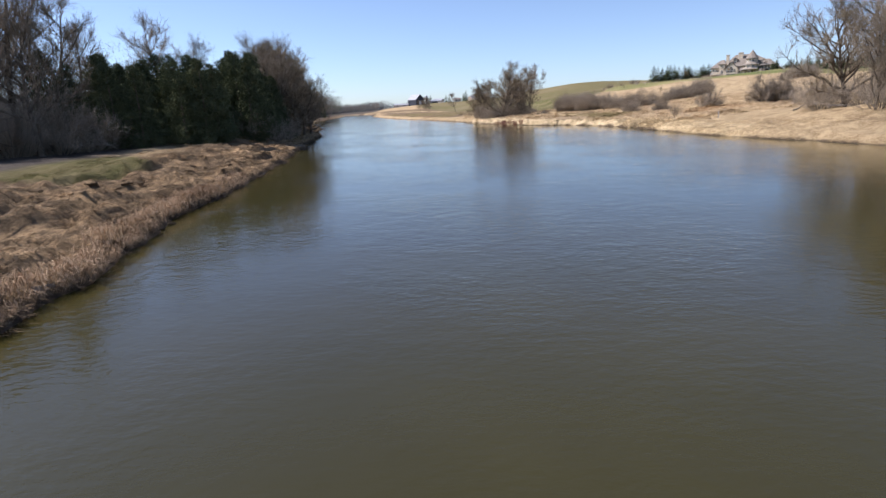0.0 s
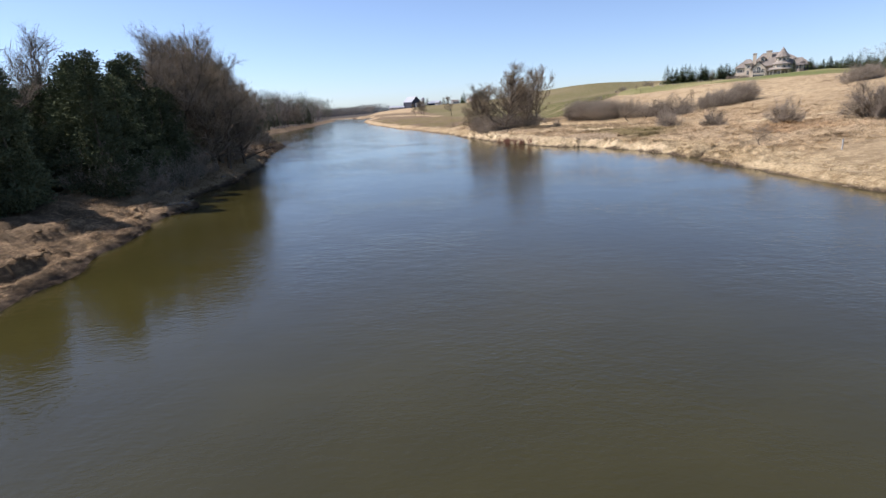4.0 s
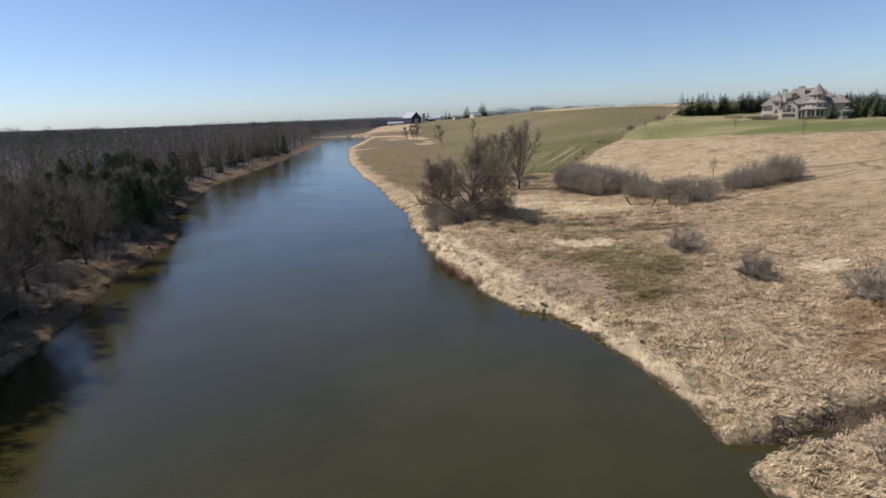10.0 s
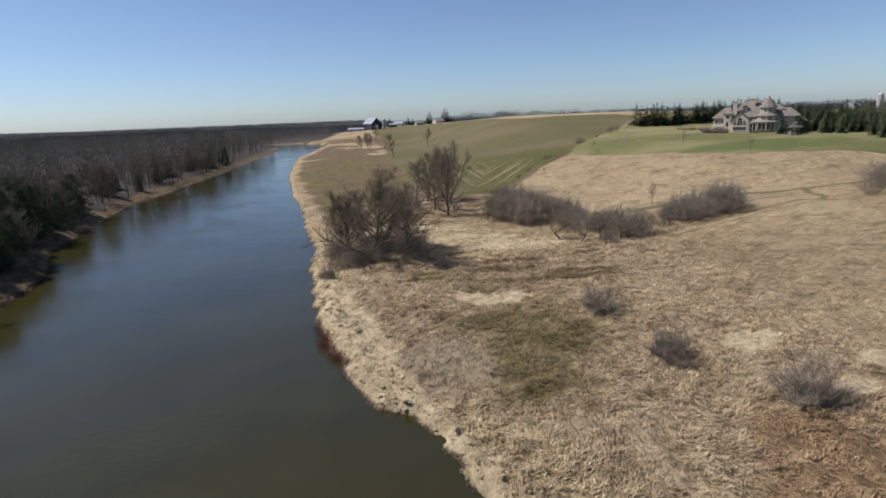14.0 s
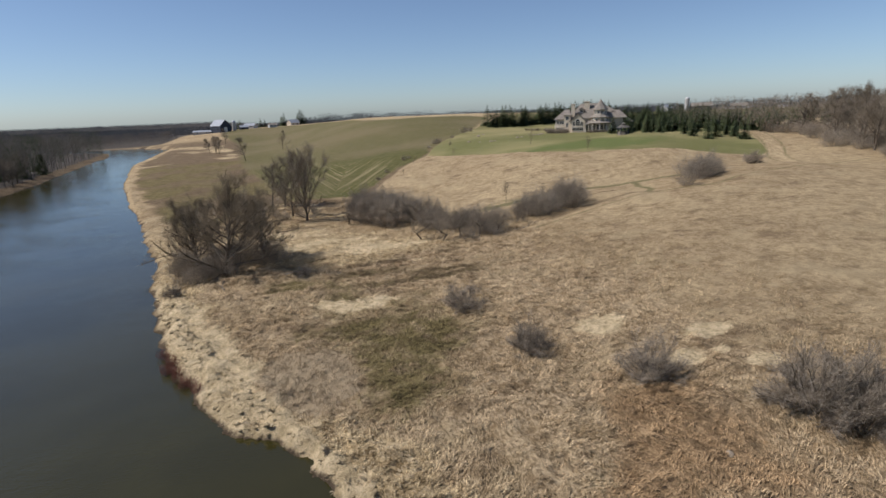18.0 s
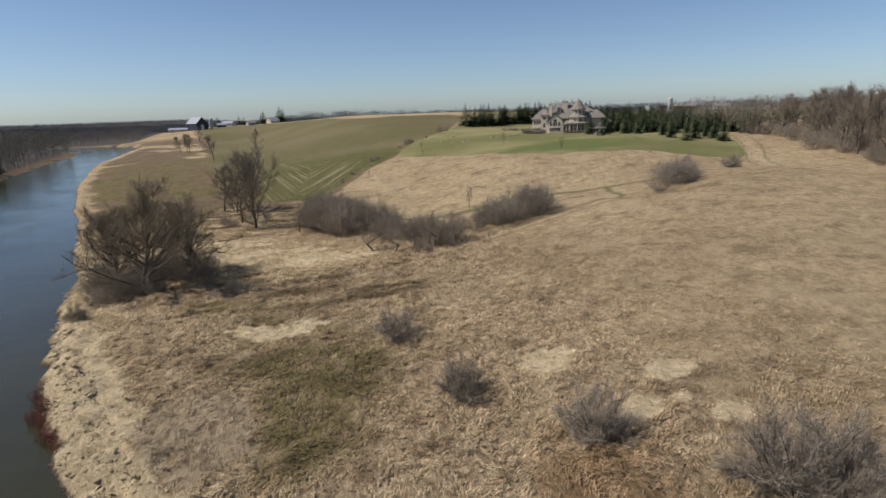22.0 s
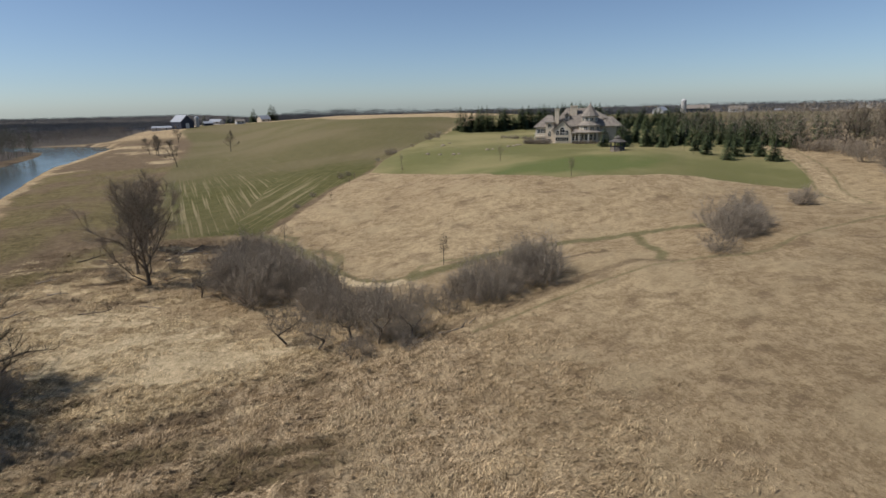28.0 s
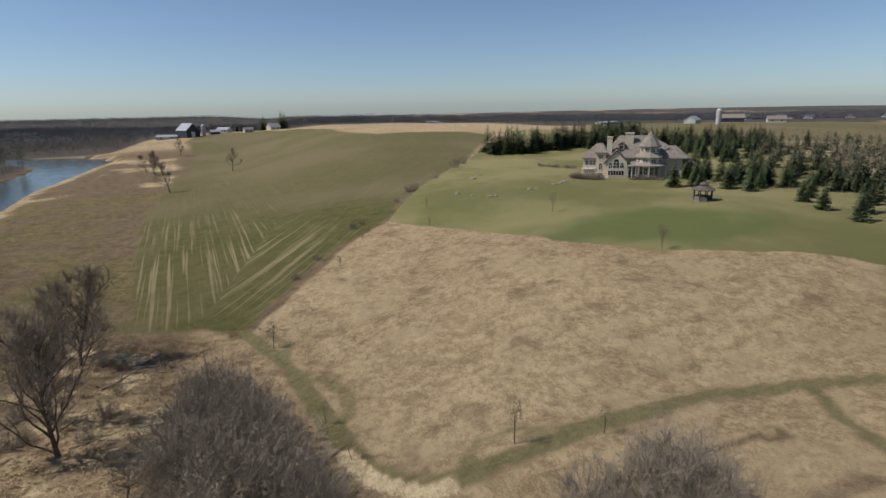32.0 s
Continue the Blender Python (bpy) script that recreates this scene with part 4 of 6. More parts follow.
for k in range(4):     # tall bare riverside trees, about 12 m
    BUILT["tree", k] = (*limbed_tree("bare_tree", 100 + k, 12.0, 0.3 + 0.03 * k, 15, 8, 5, 4, low=0.22, steep=0.45, rise=0.75, girth=0.019, hair=0.011), BARK, GREYTWIG)
for k in range(2):     # spreading willow-like trees
    BUILT["willow", k] = (*limbed_tree("spreading_tree", 120 + k, 12.0, 0.55, 26, 10, 7, 4, low=0.1, steep=0.3, rise=0.9, girth=0.026, hair=0.0115, top=0.75, mats=(BARK, TWIG)), BARK, TWIG)
for k in range(2):     # trees of several upright stems
    BUILT["stems", k] = (*limbed_tree("stemmed_tree", 130 + k, 12.0, 0.48, 20, 10, 6, 5, low=0.04, steep=0.85, rise=0.4, girth=0.015, hair=0.011, top=0.72), BARK, GREYTWIG)
for k in range(3):     # young slim trees, about 5 m
    BUILT["young", k] = (*crown_meshes("young_tree", 140 + k, 5.0, 0.2, 0.62, 0.38, leader=0.85, tips=130, limbs=10, fine=4, hair=0.008, girth=0.011), BARK, TWIG)
for k in range(3):     # small round-headed trees of the meadow, about 4 m
    BUILT["scrub", k] = (*crown_meshes("scrub_tree", 150 + k, 4.0, 0.5, 0.55, 0.45, leader=0.35, tips=260, limbs=16, fine=5, hair=0.0085, girth=0.024, splay=0.2, sprig=0.11, mats=(BARK, GREYTWIG)), BARK, GREYTWIG)
for k in range(3):     # round shrubs of several stems, about 3 m
    BUILT["shrub", k] = (*cane_meshes("shrub", 160 + k, 3.9, 2.15, canes=40, shoots=18, fine=8, hair=0.007, bend=0.16, lean=1.32, foot=0.12, girth=0.0085, mats=(BARK, BRUSH)), BARK, BRUSH)
for k in range(3):     # dense brush of the thicket, about 5 m
    BUILT["brush", k] = (*cane_meshes("brush", 180 + k, 5.8, 3.0), GREYTWIG, BRUSH)
for k in range(3):
    BUILT["spruce", k] = (*spruce_meshes("spruce", 200 + k, 8.0, 2.2, 24, 20), BARK, NEEDLE)
for k in range(3):
    BUILT["cedar", k] = (*cedar_meshes("cedar", 220 + k, 11.0, (3.5, 2.9, 4.0)[k], 15000), BARK, CEDAR)

rng = random.Random(11)
# the riverside clump on the point of the bank
for x, y, kind, s in ((18.5, 177, ("willow", 0), 1.3), (13.5, 185, ("willow", 1), 1.0), (12.5, 190, ("willow", 0), 0.8), (24, 184, ("willow", 1), 1.0), (24.5, 179, ("tree", 1), 0.85), (15, 191, ("tree", 2), 0.95), (21, 187, ("tree", 3), 0.95)):
    plant(kind, "riverside_tree", "large bare grey-brown tree rising from a riverbank thicket", "tree", x, y, s, group="riverside clump")
for k in range(30):
    a, r = rng.uniform(0, 6.28), rng.uniform(0, 1) ** 0.5
    x, y = 18 + 8 * r * math.cos(a), 180.5 + 8.5 * r * math.sin(a)
    plant(("brush", k % 3), "thicket_bush", "bare tangled brush under riverside trees", "bush", x, y, rng.uniform(0.5, 1.0), group="riverside clump")
for x, y, kind, s in ((33.1, 216.6, ("stems", 0), 1.5), (30, 224, ("tree", 0), 1.1), (28.2, 239.5, ("stems", 1), 1.25), (25, 243, ("tree", 1), 1.0)):
    plant(kind, "upright_tree", "slender bare tree with upright stems behind the riverbank", "tree", x, y, s, group="trees behind the bank")
for k in range(7):
    plant(("brush", k % 3), "thicket_bush", "low bare brush at the feet of slender trees", "bush", 31 + rng.uniform(-6, 5), 224 + rng.uniform(-8, 9), rng.uniform(0.35, 0.55), group="brush behind the bank")
# the mauve thicket along the gully
GULLY = [(45.5, 207), (46, 223), (49.5, 221), (54.5, 209), (57.5, 203), (58, 196.5), (53.5, 199), (49, 200)]
k = 0
while k < 54:
    x, y = rng.uniform(45, 58.5), rng.uniform(196, 224)
    if float(region(np.array([x]), np.array([y]), GULLY, 1.0)[0]) > 0.5:
        k += 1
        plant(("brush", k % 3), "thicket_bush", "dense mauve-grey bare brush in a gully thicket", "bush", x, y, rng.uniform(1.05, 1.4), group="gully thicket")
for k in range(24):
    t = rng.uniform(0, 1)
    x, y = 56 + 10 * t + rng.uniform(-2, 2), 196 - 10 * t + rng.uniform(-3.5, 3)
    plant(("brush", k % 3), "thicket_bush", "thin grey bare brush linking two thickets", "bush", x, y, rng.uniform(0.6, 0.95), group="gully thicket")
for k in range(24):
    t = rng.uniform(0, 1)
    x, y = 68.5 + 18 * t + rng.uniform(-2, 2), 186.5 + 3.5 * t + rng.uniform(-3.5, 3.5)
    plant(("brush", k % 3), "thicket_bush", "dense mauve-grey bare brush in a gully thicket", "bush", x, y, rng.uniform(0.6, 1.2), group="gully thicket")
for k in range(15):
    t = rng.uniform(-1, 1)
    x, y = 115 + 8.5 * t, 187 + 3.5 * t + rng.uniform(-3.5, 3.5)
    plant(("brush", k % 3), "thicket_bush", "rounded grey brush island beside a grass track", "bush", x, y, rng.uniform(0.75, 1.05), group="track thicket")
for x, y, s in ((62.5, 181, 1.5), (60, 184, 1.3), (66, 180.5, 1.2), (56, 183, 1.1), (53, 186, 1.2), (41.5, 207.5, 1.0), (59, 178.5, 0.7)):
    plant(("scrub", rng.randrange(3)), "scrub_tree", "bare leaning scrub tree at the thicket's edge", "scrub tree", x, y, s * 1.1, group="thicket edge scrub", tilt=rng.uniform(-14, 14))
for k in range(9):
    plant(("brush", k % 3), "thicket_bush", "low grey brush at the foot of the gully thicket", "bush", 57 + 10 * rng.random(), 178 + 6 * rng.random(), rng.uniform(0.35, 0.65), group="gully thicket")
# single small trees and shrubs of the meadow
for x, y, s, kind in ((48.5, 147.6, 1.3, "shrub"), (50.8, 133, 1.15, "shrub"), (57.6, 123.4, 1.4, "shrub"), (64.3, 113.6, 2.0, "shrub"), (65.4, 111.2, 1.5, "shrub"), (67, 113, 1.4, "shrub"), (40.5, 99.3, 0.75, "scrub"), (140, 197.5, 1.2, "shrub"), (12.2, 169.6, 0.7, "shrub"), (30.5, 171, 0.55, "shrub")):
    plant((kind, rng.randrange(3)), "shrub" if kind == "shrub" else "scrub_tree", "round bare shrub alone in the dry meadow" if kind == "shrub" else "small bare round-headed tree alone in the dry meadow", "shrub" if kind == "shrub" else "scrub tree", x, y, s, group="meadow scrub")
for x, y, s in ((91.4, 316, 0.7), (93.5, 318, 0.6), (115.8, 351, 0.9), (122, 360.5, 0.85), (71.4, 286.8, 0.55), (73.6, 288.5, 0.4), (85, 303, 0.4), (62, 271, 0.4), (57.5, 262, 0.4), (104, 333, 0.4)):
    plant(("brush", rng.randrange(3)), "hedge_bush", "low bare bush in the strip between field and meadow", "bush", x, y, s * 0.8, group="hedge bushes")
# young trees
for x, y, s in ((76.2, 201, 1.05), (53.9, 235, 0.9), (112.5, 266.8, 1.0), (115.6, 233.6, 0.95), (59.5, 213, 0.6), (61.5, 206, 0.6), (66, 263, 0.5), (72, 274, 0.6), (90, 290, 0.7), (74, 279, 0.5), (87, 276, 0.5), (84, 198.5, 0.7)):
    plant(("young", rng.randrange(3)), "young_tree", "slim bare young tree standing in grass", "tree", x, y, s, group="young trees")
for x, y, s in ((8.8, 414, 1.15), (-12.3, 492, 1.0), (-15, 500, 1.05), (-17.7, 522, 0.95), (29.2, 473.5, 1.0), (-18.5, 614, 1.2), (-20, 508, 0.9)):
    plant(("tree", rng.randrange(4)), "field_tree", "lone bare tree at the edge of a green field", "tree", x, y, s, group="field edge trees")

# the old willows and brush of the near right bank
for x, y, kind, s in ((55, 66, ("willow", 1), 1.6), (58, 73, ("tree", 1), 1.8), (50.5, 72, ("willow", 0), 1.15), (60, 62, ("willow", 0), 1.5), (64, 77, ("tree", 3), 1.6), (48.5, 64, ("stems", 0), 1.0), (70, 66, ("willow", 1), 1.4)):
    plant(kind, "riverside_tree", "tall bare willow with broken limbs on the riverbank", "tree", x, y, s, group="near bank willows")
for k in range(22):
    x, y = 55 + rng.uniform(-9, 14), 71 + rng.uniform(-10, 10)
    plant(("brush", k % 3), "thicket_bush", "tan-grey bare brush below riverbank willows", "bush", x, y, rng.uniform(0.7, 1.2), group="near bank brush")

# left bank: cedars, bare trees and brush along the water
for k in range(66):
    y = 65.5 + 39 * rng.random()
    x = float(np.interp(y, LEFT[:, 0], LEFT[:, 1])) - 6.5 - 20 * rng.random() - max(0, (78 - y) * 0.35)
    if x > -52:
        plant(("cedar", k % 3), "cedar", "dense dark green cedar on the riverbank", "cedar tree", x, y, rng.uniform(0.72, 1.1), group="riverbank cedars")
for x, y, kind, s in ((-27.5, 105.5, ("willow", 0), 1.2), (-29.5, 113, ("tree", 2), 1.25), (-31, 119, ("tree", 3), 1.2), (-32, 125, ("tree", 0), 1.25), (-35, 131, ("tree", 2), 1.2), (-33.5, 108, ("tree", 1), 1.4), (-29, 101, ("tree", 3), 1.2), (-27, 109, ("tree", 1), 1.1), (-31, 104, ("tree", 0), 1.15), (-27, 115, ("willow", 1), 0.9), (-41.8, 58, ("tree", 2), 1.35), (-50, 66, ("tree", 3), 2.0), (-58, 74, ("tree", 0), 2.1), (-46, 54, ("tree", 1), 1.6), (-52, 62, ("tree", 2), 1.95), (-47, 70, ("tree", 0), 1.6), (-57, 68, ("tree", 1), 2.1), (-44, 63, ("tree", 3), 1.4), (-54, 60, ("willow", 0), 1.6), (-62, 66, ("tree", 2), 1.5), (-48, 78, ("tree", 1), 1.4), (-38, 92, ("tree", 3), 1.25), (-44, 50, ("willow", 1), 0.75), (-40, 84, ("tree", 0), 1.5)):
    plant(kind, "bare_tree", "bare grey-brown tree on the wooded riverbank", "tree", x, y, s, group="left bank trees")
for k in range(88):
    y = 104 + 300 * (k / 88) ** 1.25 + rng.uniform(-3, 3)
    x = float(np.interp(y, LEFT[:, 0], LEFT[:, 1])) - 4.5 - 30 * rng.random()
    plant((("tree", "tree", "stems")[k % 3], k % 2), "bare_tree", "bare grey-brown tree on the wooded riverbank", "tree", x, y, rng.uniform(0.9, 1.22) * (1 if y < 170 else 0.95), group="left bank trees")
for k in range(9):
    y = 100 + 42 * rng.random()
    x = float(np.interp(y, LEFT[:, 0], LEFT[:, 1])) - 4 - 9 * rng.random()
    plant((("tree", "willow")[k % 2], k % 2), "bare_tree", "tall dark bare tree leaning over the riverbank", "tree", x, y, rng.uniform(1.15, 1.5), group="left bank trees", tilt=rng.uniform(-8, 8))
for k in range(70):
    y = 178 + 70 * rng.random() if k % 2 else 100 + 80 * rng.random()
    x = float(np.interp(y, LEFT[:, 0], LEFT[:, 1])) - (5 if k % 2 else 9) - 24 * rng.random() ** 1.4
    plant(("cedar", k % 3), "cedar", "dense dark green cedar on the riverbank", "cedar tree", x, y, rng.uniform(0.85, 1.25), group="riverbank cedars")
for x, y, s in ((-28.5, 87, 1.0), (-30, 91, 1.15), (-28.2, 94.5, 0.95), (-31.5, 96, 1.2), (-29, 98, 0.9), (-32, 87, 1.1), (-33.5, 92, 1.2), (-28, 90.5, 0.8), (-30.5, 100, 1.0), (-34, 98, 1.15)):
    plant(("cedar", rng.randrange(3)), "cedar", "dense dark green cedar on the riverbank", "cedar tree", x, y, s, group="riverbank cedars")
for k in range(36):
    y = 180 + 240 * rng.random() ** 1.3
    x = float(np.interp(y, LEFT[:, 0], LEFT[:, 1])) - 5 - 20 * rng.random()
    plant(("cedar", k % 3), "cedar", "dark cedar among bare riverbank trees", "cedar tree", x, y, rng.uniform(0.6, 1.0), group="riverbank cedars")
for x, y, s in ((-24.8, 84, 0.6), (-26, 88, 0.75), (-26.2, 93, 0.8), (-27, 98, 0.7), (-28, 81, 0.8), (-43, 62, 1.1), (-47, 60, 1.3), (-40, 64, 0.9), (-51, 57, 1.2), (-45, 66, 1.3), (-38.5, 66, 0.8), (-55, 64, 1.3), (-49, 52, 1.1), (-44, 57, 1.3), (-47, 55, 1.4), (-41, 60, 1.2), (-52, 54, 1.4), (-39, 61.5, 1.0)):
    plant(("brush", rng.randrange(3)), "thicket_bush", "tall grey bare brush at the edge of a grassy bank", "bush", x, y, s * 1.15, group="left bank brush")
for k in range(80):
    y = 60 + 190 * rng.random()
    x = float(np.interp(y, LEFT[:, 0], LEFT[:, 1])) - (4 + 9 * rng.random() if y > 84 else 20 + 22 * rng.random())
    plant(("brush", k % 3), "thicket_bush", "bare brown brush at the wood's edge", "bush", x, y, rng.uniform(0.45, 0.95), group="left bank brush")

# spruces round the house
SPRUCES = []
for k in range(64):
    t = k / 63
    SPRUCES.append((144 + 100 * t + rng.uniform(-2, 2), 386 + 40 * t + rng.uniform(-7, 9), rng.uniform(1.1, 1.6)))
for k in range(56):
    t = rng.random()
    SPRUCES.append((164 + 40 * t + rng.uniform(-3, 3), 270 - 22 * t + rng.uniform(0, 40), rng.uniform(0.65, 1.05)))
for x, y in ((165, 267), (163, 251), (158.5, 234.5), (181, 248), (160, 243.5), (166, 240), (172, 238), (176, 246), (170, 255), (169, 231), (158, 276), (159, 279), (154, 281)):
    SPRUCES.append((x, y, rng.uniform(0.65, 0.9)))
for k in range(150):
    SPRUCES.append((198 + 105 * rng.random(), 262 + 135 * rng.random(), rng.uniform(0.75, 1.15)))
for k in range(48):
    t = k / 47
    SPRUCES.append((196 + 96 * t + rng.uniform(-1.5, 1.5), 399 - 9 * t + rng.uniform(-4, 5), rng.uniform(1.0, 1.45)))
for k, (x, y, s) in enumerate(SPRUCES):
    plant(("spruce", k % 3), "spruce", "dark green spruce planted on the lawn by the house", "spruce tree", x, y, s, group="lawn spruces")
# the wood at the right edge of the meadow
for k in range(70):
    t = rng.random() ** 0.8
    x, y = 153 + 42 * t + rng.uniform(0, 34), 168 + 80 * t + rng.uniform(-24, -2)
    plant(("tree", k % 4), "bare_tree", "bare grey tree at the meadow's wooded edge", "tree", x, y, rng.uniform(0.95, 1.35), group="meadow wood")
for k in range(46):
    t = rng.random() ** 0.8
    x, y = 152 + 42 * t + rng.uniform(-1, 16), 168 + 80 * t + rng.uniform(-16, 1)
    plant(("brush", k % 3), "thicket_bush", "grey-brown bare brush at the wood's edge", "bush", x, y, rng.uniform(0.7, 1.25), group="meadow wood brush")


def cheap_wood(count, place, seed, tall, slim=0.28, blades=14, fat=1.0):
    """Far bare trees as arrays: each a trunk sliver, limbs that fan out and a haze of short fine slivers."""
    r = np.random.default_rng(seed)
    x, y = place(r, count)
    z = land(x, y)
    h = r.uniform(*tall, count) * (1 + 0.18 * vnoise(x / 30, y / 30, seed))
    a = r.uniform(0, 6.283, (count, blades))
    f = 0.22 + 0.72 * r.random((count, blades)) ** 0.8
    dome = np.sqrt(np.clip(1 - ((f - 0.52) / 0.5) ** 2, 0.03, 1))
    rad = h[:, None] * slim * dome * np.sqrt(r.random((count, blades)))
    c = np.stack([x[:, None] + np.cos(a) * rad, y[:, None] + np.sin(a) * rad, z[:, None] + h[:, None] * f], -1)
    d = np.stack([np.cos(a) * rad / (h[:, None] * slim), np.sin(a) * rad / (h[:, None] * slim), np.full(a.shape, 0.75)], -1) + r.normal(0, 0.55, (count, blades, 3))
    d /= np.linalg.norm(d, axis=-1, keepdims=True)
    side = np.cross(d, r.normal(0, 1, d.shape))
    side /= np.linalg.norm(side, axis=-1, keepdims=True)
    ln = h[:, None, None] * r.uniform(0.07, 0.16, (count, blades, 1)) * (14 / blades) ** 0.12
    w = h[:, None, None] * 0.27 * fat / blades ** 0.85 * r.uniform(0.5, 1.3, (count, blades, 1))
    v = np.stack([c - side * w, c + side * w, c + d * ln], 2).reshape(-1, 3)
    tr = np.stack([np.stack([x - h * 0.007, y, z - 0.3], -1), np.stack([x + h * 0.007, y, z - 0.3], -1), np.stack([x, y, z + h * 0.85], -1)], 1).reshape(-1, 3)
    v = np.concatenate([v, tr])
    return v, np.arange(len(v)).reshape(-1, 3)


def belt(name, label, count, place, seed, tall, mat, slim=0.28, blades=14, fat=1.0):
    me = raw_mesh(name, *cheap_wood(count, place, seed, tall, slim, blades, fat), True)
    me.materials.append(mat)
    return tagged(new(name, me), label, "woods", kind="stuff")


def left_place(r, c):
    y = 60 + 560 * r.random(c)
    return np.interp(y, LEFT[:, 0], LEFT[:, 1]) - np.where(y > 200, 5, 32) - 300 * r.random(c) ** 1.3 - np.clip(110 - y, 0, 50) * 0.8, y


belt("far_woods", "grey-brown bare woods on the river flats", 2300, left_place, 1, (11, 18), WOODLAND, 0.32, 200)
belt("far_conifers", "dark conifers among the river flat woods", 700, left_place, 2, (12, 19), CEDAR, 0.18, 220)
belt("far_woods", "dense bare woods on the bank of the river bend", 900, lambda r, c: (-430 + 350 * r.random(c), 672 + 85 * r.random(c)), 10, (7, 12), WOODLAND, 0.45, 60, 1.6)
belt("far_woods", "hazy bare woods beyond the river bend", 4200, lambda r, c: (-1500 + 1425 * r.random(c) ** 0.7, 735 + 500 * r.random(c) ** 1.4), 3, (8, 12), HAZED_FARWOOD, 0.6, 44, 1.6)
belt("far_woods", "dark tree line behind the fields", 5200, lambda r, c: (-1000 + 2600 * r.random(c), 930 + 420 * r.random(c) + 0.18 * np.abs(-1000 + 2600 * r.random(c))), 4, (12, 15), HAZED_FARWOOD, 0.75, 44, 2.2)
belt("far_woods", "bare wood beyond the meadow", 900, lambda r, c: (186 + 190 * r.random(c), 60 + 230 * r.random(c)), 5, (9, 13), GREYTWIG, 0.32, 120)
belt("far_woods", "woods along the horizon", 3600, lambda r, c: (-3500 + 7000 * r.random(c), 1500 + 1300 * r.random(c)), 6, (11, 16), HAZED_FARWOOD, 0.9, 18, 1.6)
belt("far_woods", "woods to the west along the horizon", 6000, lambda r, c: (-2600 + 2300 * r.random(c), 150 + 2200 * r.random(c)), 7, (11, 16), HAZED_FARWOOD, 0.7, 30, 2.0)
belt("far_woods", "woods on the last rise of the horizon", 7000, lambda r, c: (-3200 + 3600 * r.random(c), 2500 + 2000 * r.random(c)), 11, (10, 14), HAZED_FARWOOD, 1.6, 16, 3.2)


def fan(r, c):
    """Spots in a fan of land to the east, beyond the farm."""
    way, out = r.uniform(0.3, 1.35, c), 670 + 1500 * r.random(c) ** 1.5
    return 60 + out * np.sin(way), 150 + out * np.cos(way)


belt("far_woods", "dark bare woods behind the eastern farm", 5200, fan, 8, (8, 11), HAZED_FARWOOD, 0.75, 36, 1.8)
belt("far_woods", "bare trees behind the spruces", 420, lambda r, c: (262 + 170 * r.random(c), 255 + 150 * r.random(c)), 9, (5, 8), GREYTWIG, 0.34, 90)

# ---- buildings ----
def part(name, bm, mat, parent, label=""):
    """Links a bmesh as one mesh object under a thing or a part."""
    me = bpy.data.meshes.new(name)
    bmesh.ops.recalc_face_normals(bm, faces=bm.faces)
    bm.to_mesh(me)
    bm.free()
    me.materials.append(mat)
    ob = new(name, me)
    ob.parent = parent
    if label:
        tagged(ob, label)
    return ob


def solid(faces_pts):
    """A bmesh from faces given by their corners; shared corners are welded."""
    bm = bmesh.new()
    for f in faces_pts:
        bm.faces.new([bm.verts.new(p) for p in f])
    bmesh.ops.remove_doubles(bm, verts=bm.verts, dist=0.001)
    return bm


def add_box(bm, x0, x1, y0, y1, z0, z1):
    v = [bm.verts.new((x, y, z)) for z in (z0, z1) for y in (y0, y1) for x in (x0, x1)]
    for f in ((0, 2, 3, 1), (4, 5, 7, 6), (0, 1, 5, 4), (2, 6, 7, 3), (0, 4, 6, 2), (1, 3, 7, 5)):
        bm.faces.new([v[i] for i in f])


def box(*b):
    bm = bmesh.new()
    add_box(bm, *b)
    return bm


def hip(x0, x1, y0, y1, z, top, rx0, rx1, thick=0.25):
    """A hipped roof on an eave rectangle, with its ridge from rx0 to rx1 along x."""
    ym = (y0 + y1) / 2
    a, b, c, d = (x0, y0, z), (x1, y0, z), (x1, y1, z), (x0, y1, z)
    e, f = (rx0, ym, top), (rx1, ym, top)
    lo = [(p[0], p[1], z - thick) for p in (a, b, c, d)]
    return solid([(a, b, f, e), (b, c, f), (c, d, e, f), (d, a, e), (lo[0], lo[1], b, a), (lo[1], lo[2], c, b), (lo[2], lo[3], d, c), (lo[3], lo[0], a, d), lo[::-1]])


def gable_y(x0, x1, y0, y1, z, top, thick=0.22):
    """A gabled roof whose ridge runs along y, as two thick slopes."""
    xm = (x0 + x1) / 2
    prof = [(x0, z), (xm, top), (x1, z), (x1, z - thick), (xm, top - thick * 1.4), (x0, z - thick)]
    n = len(prof)
    f = [[(x, y0, h) for x, h in prof], [(x, y1, h) for x, h in prof[::-1]]]
    f += [[(prof[i][0], y0, prof[i][1]), (prof[i][0], y1, prof[i][1]), (prof[(i + 1) % n][0], y1, prof[(i + 1) % n][1]), (prof[(i + 1) % n][0], y0, prof[(i + 1) % n][1])] for i in range(n)]
    return solid(f)


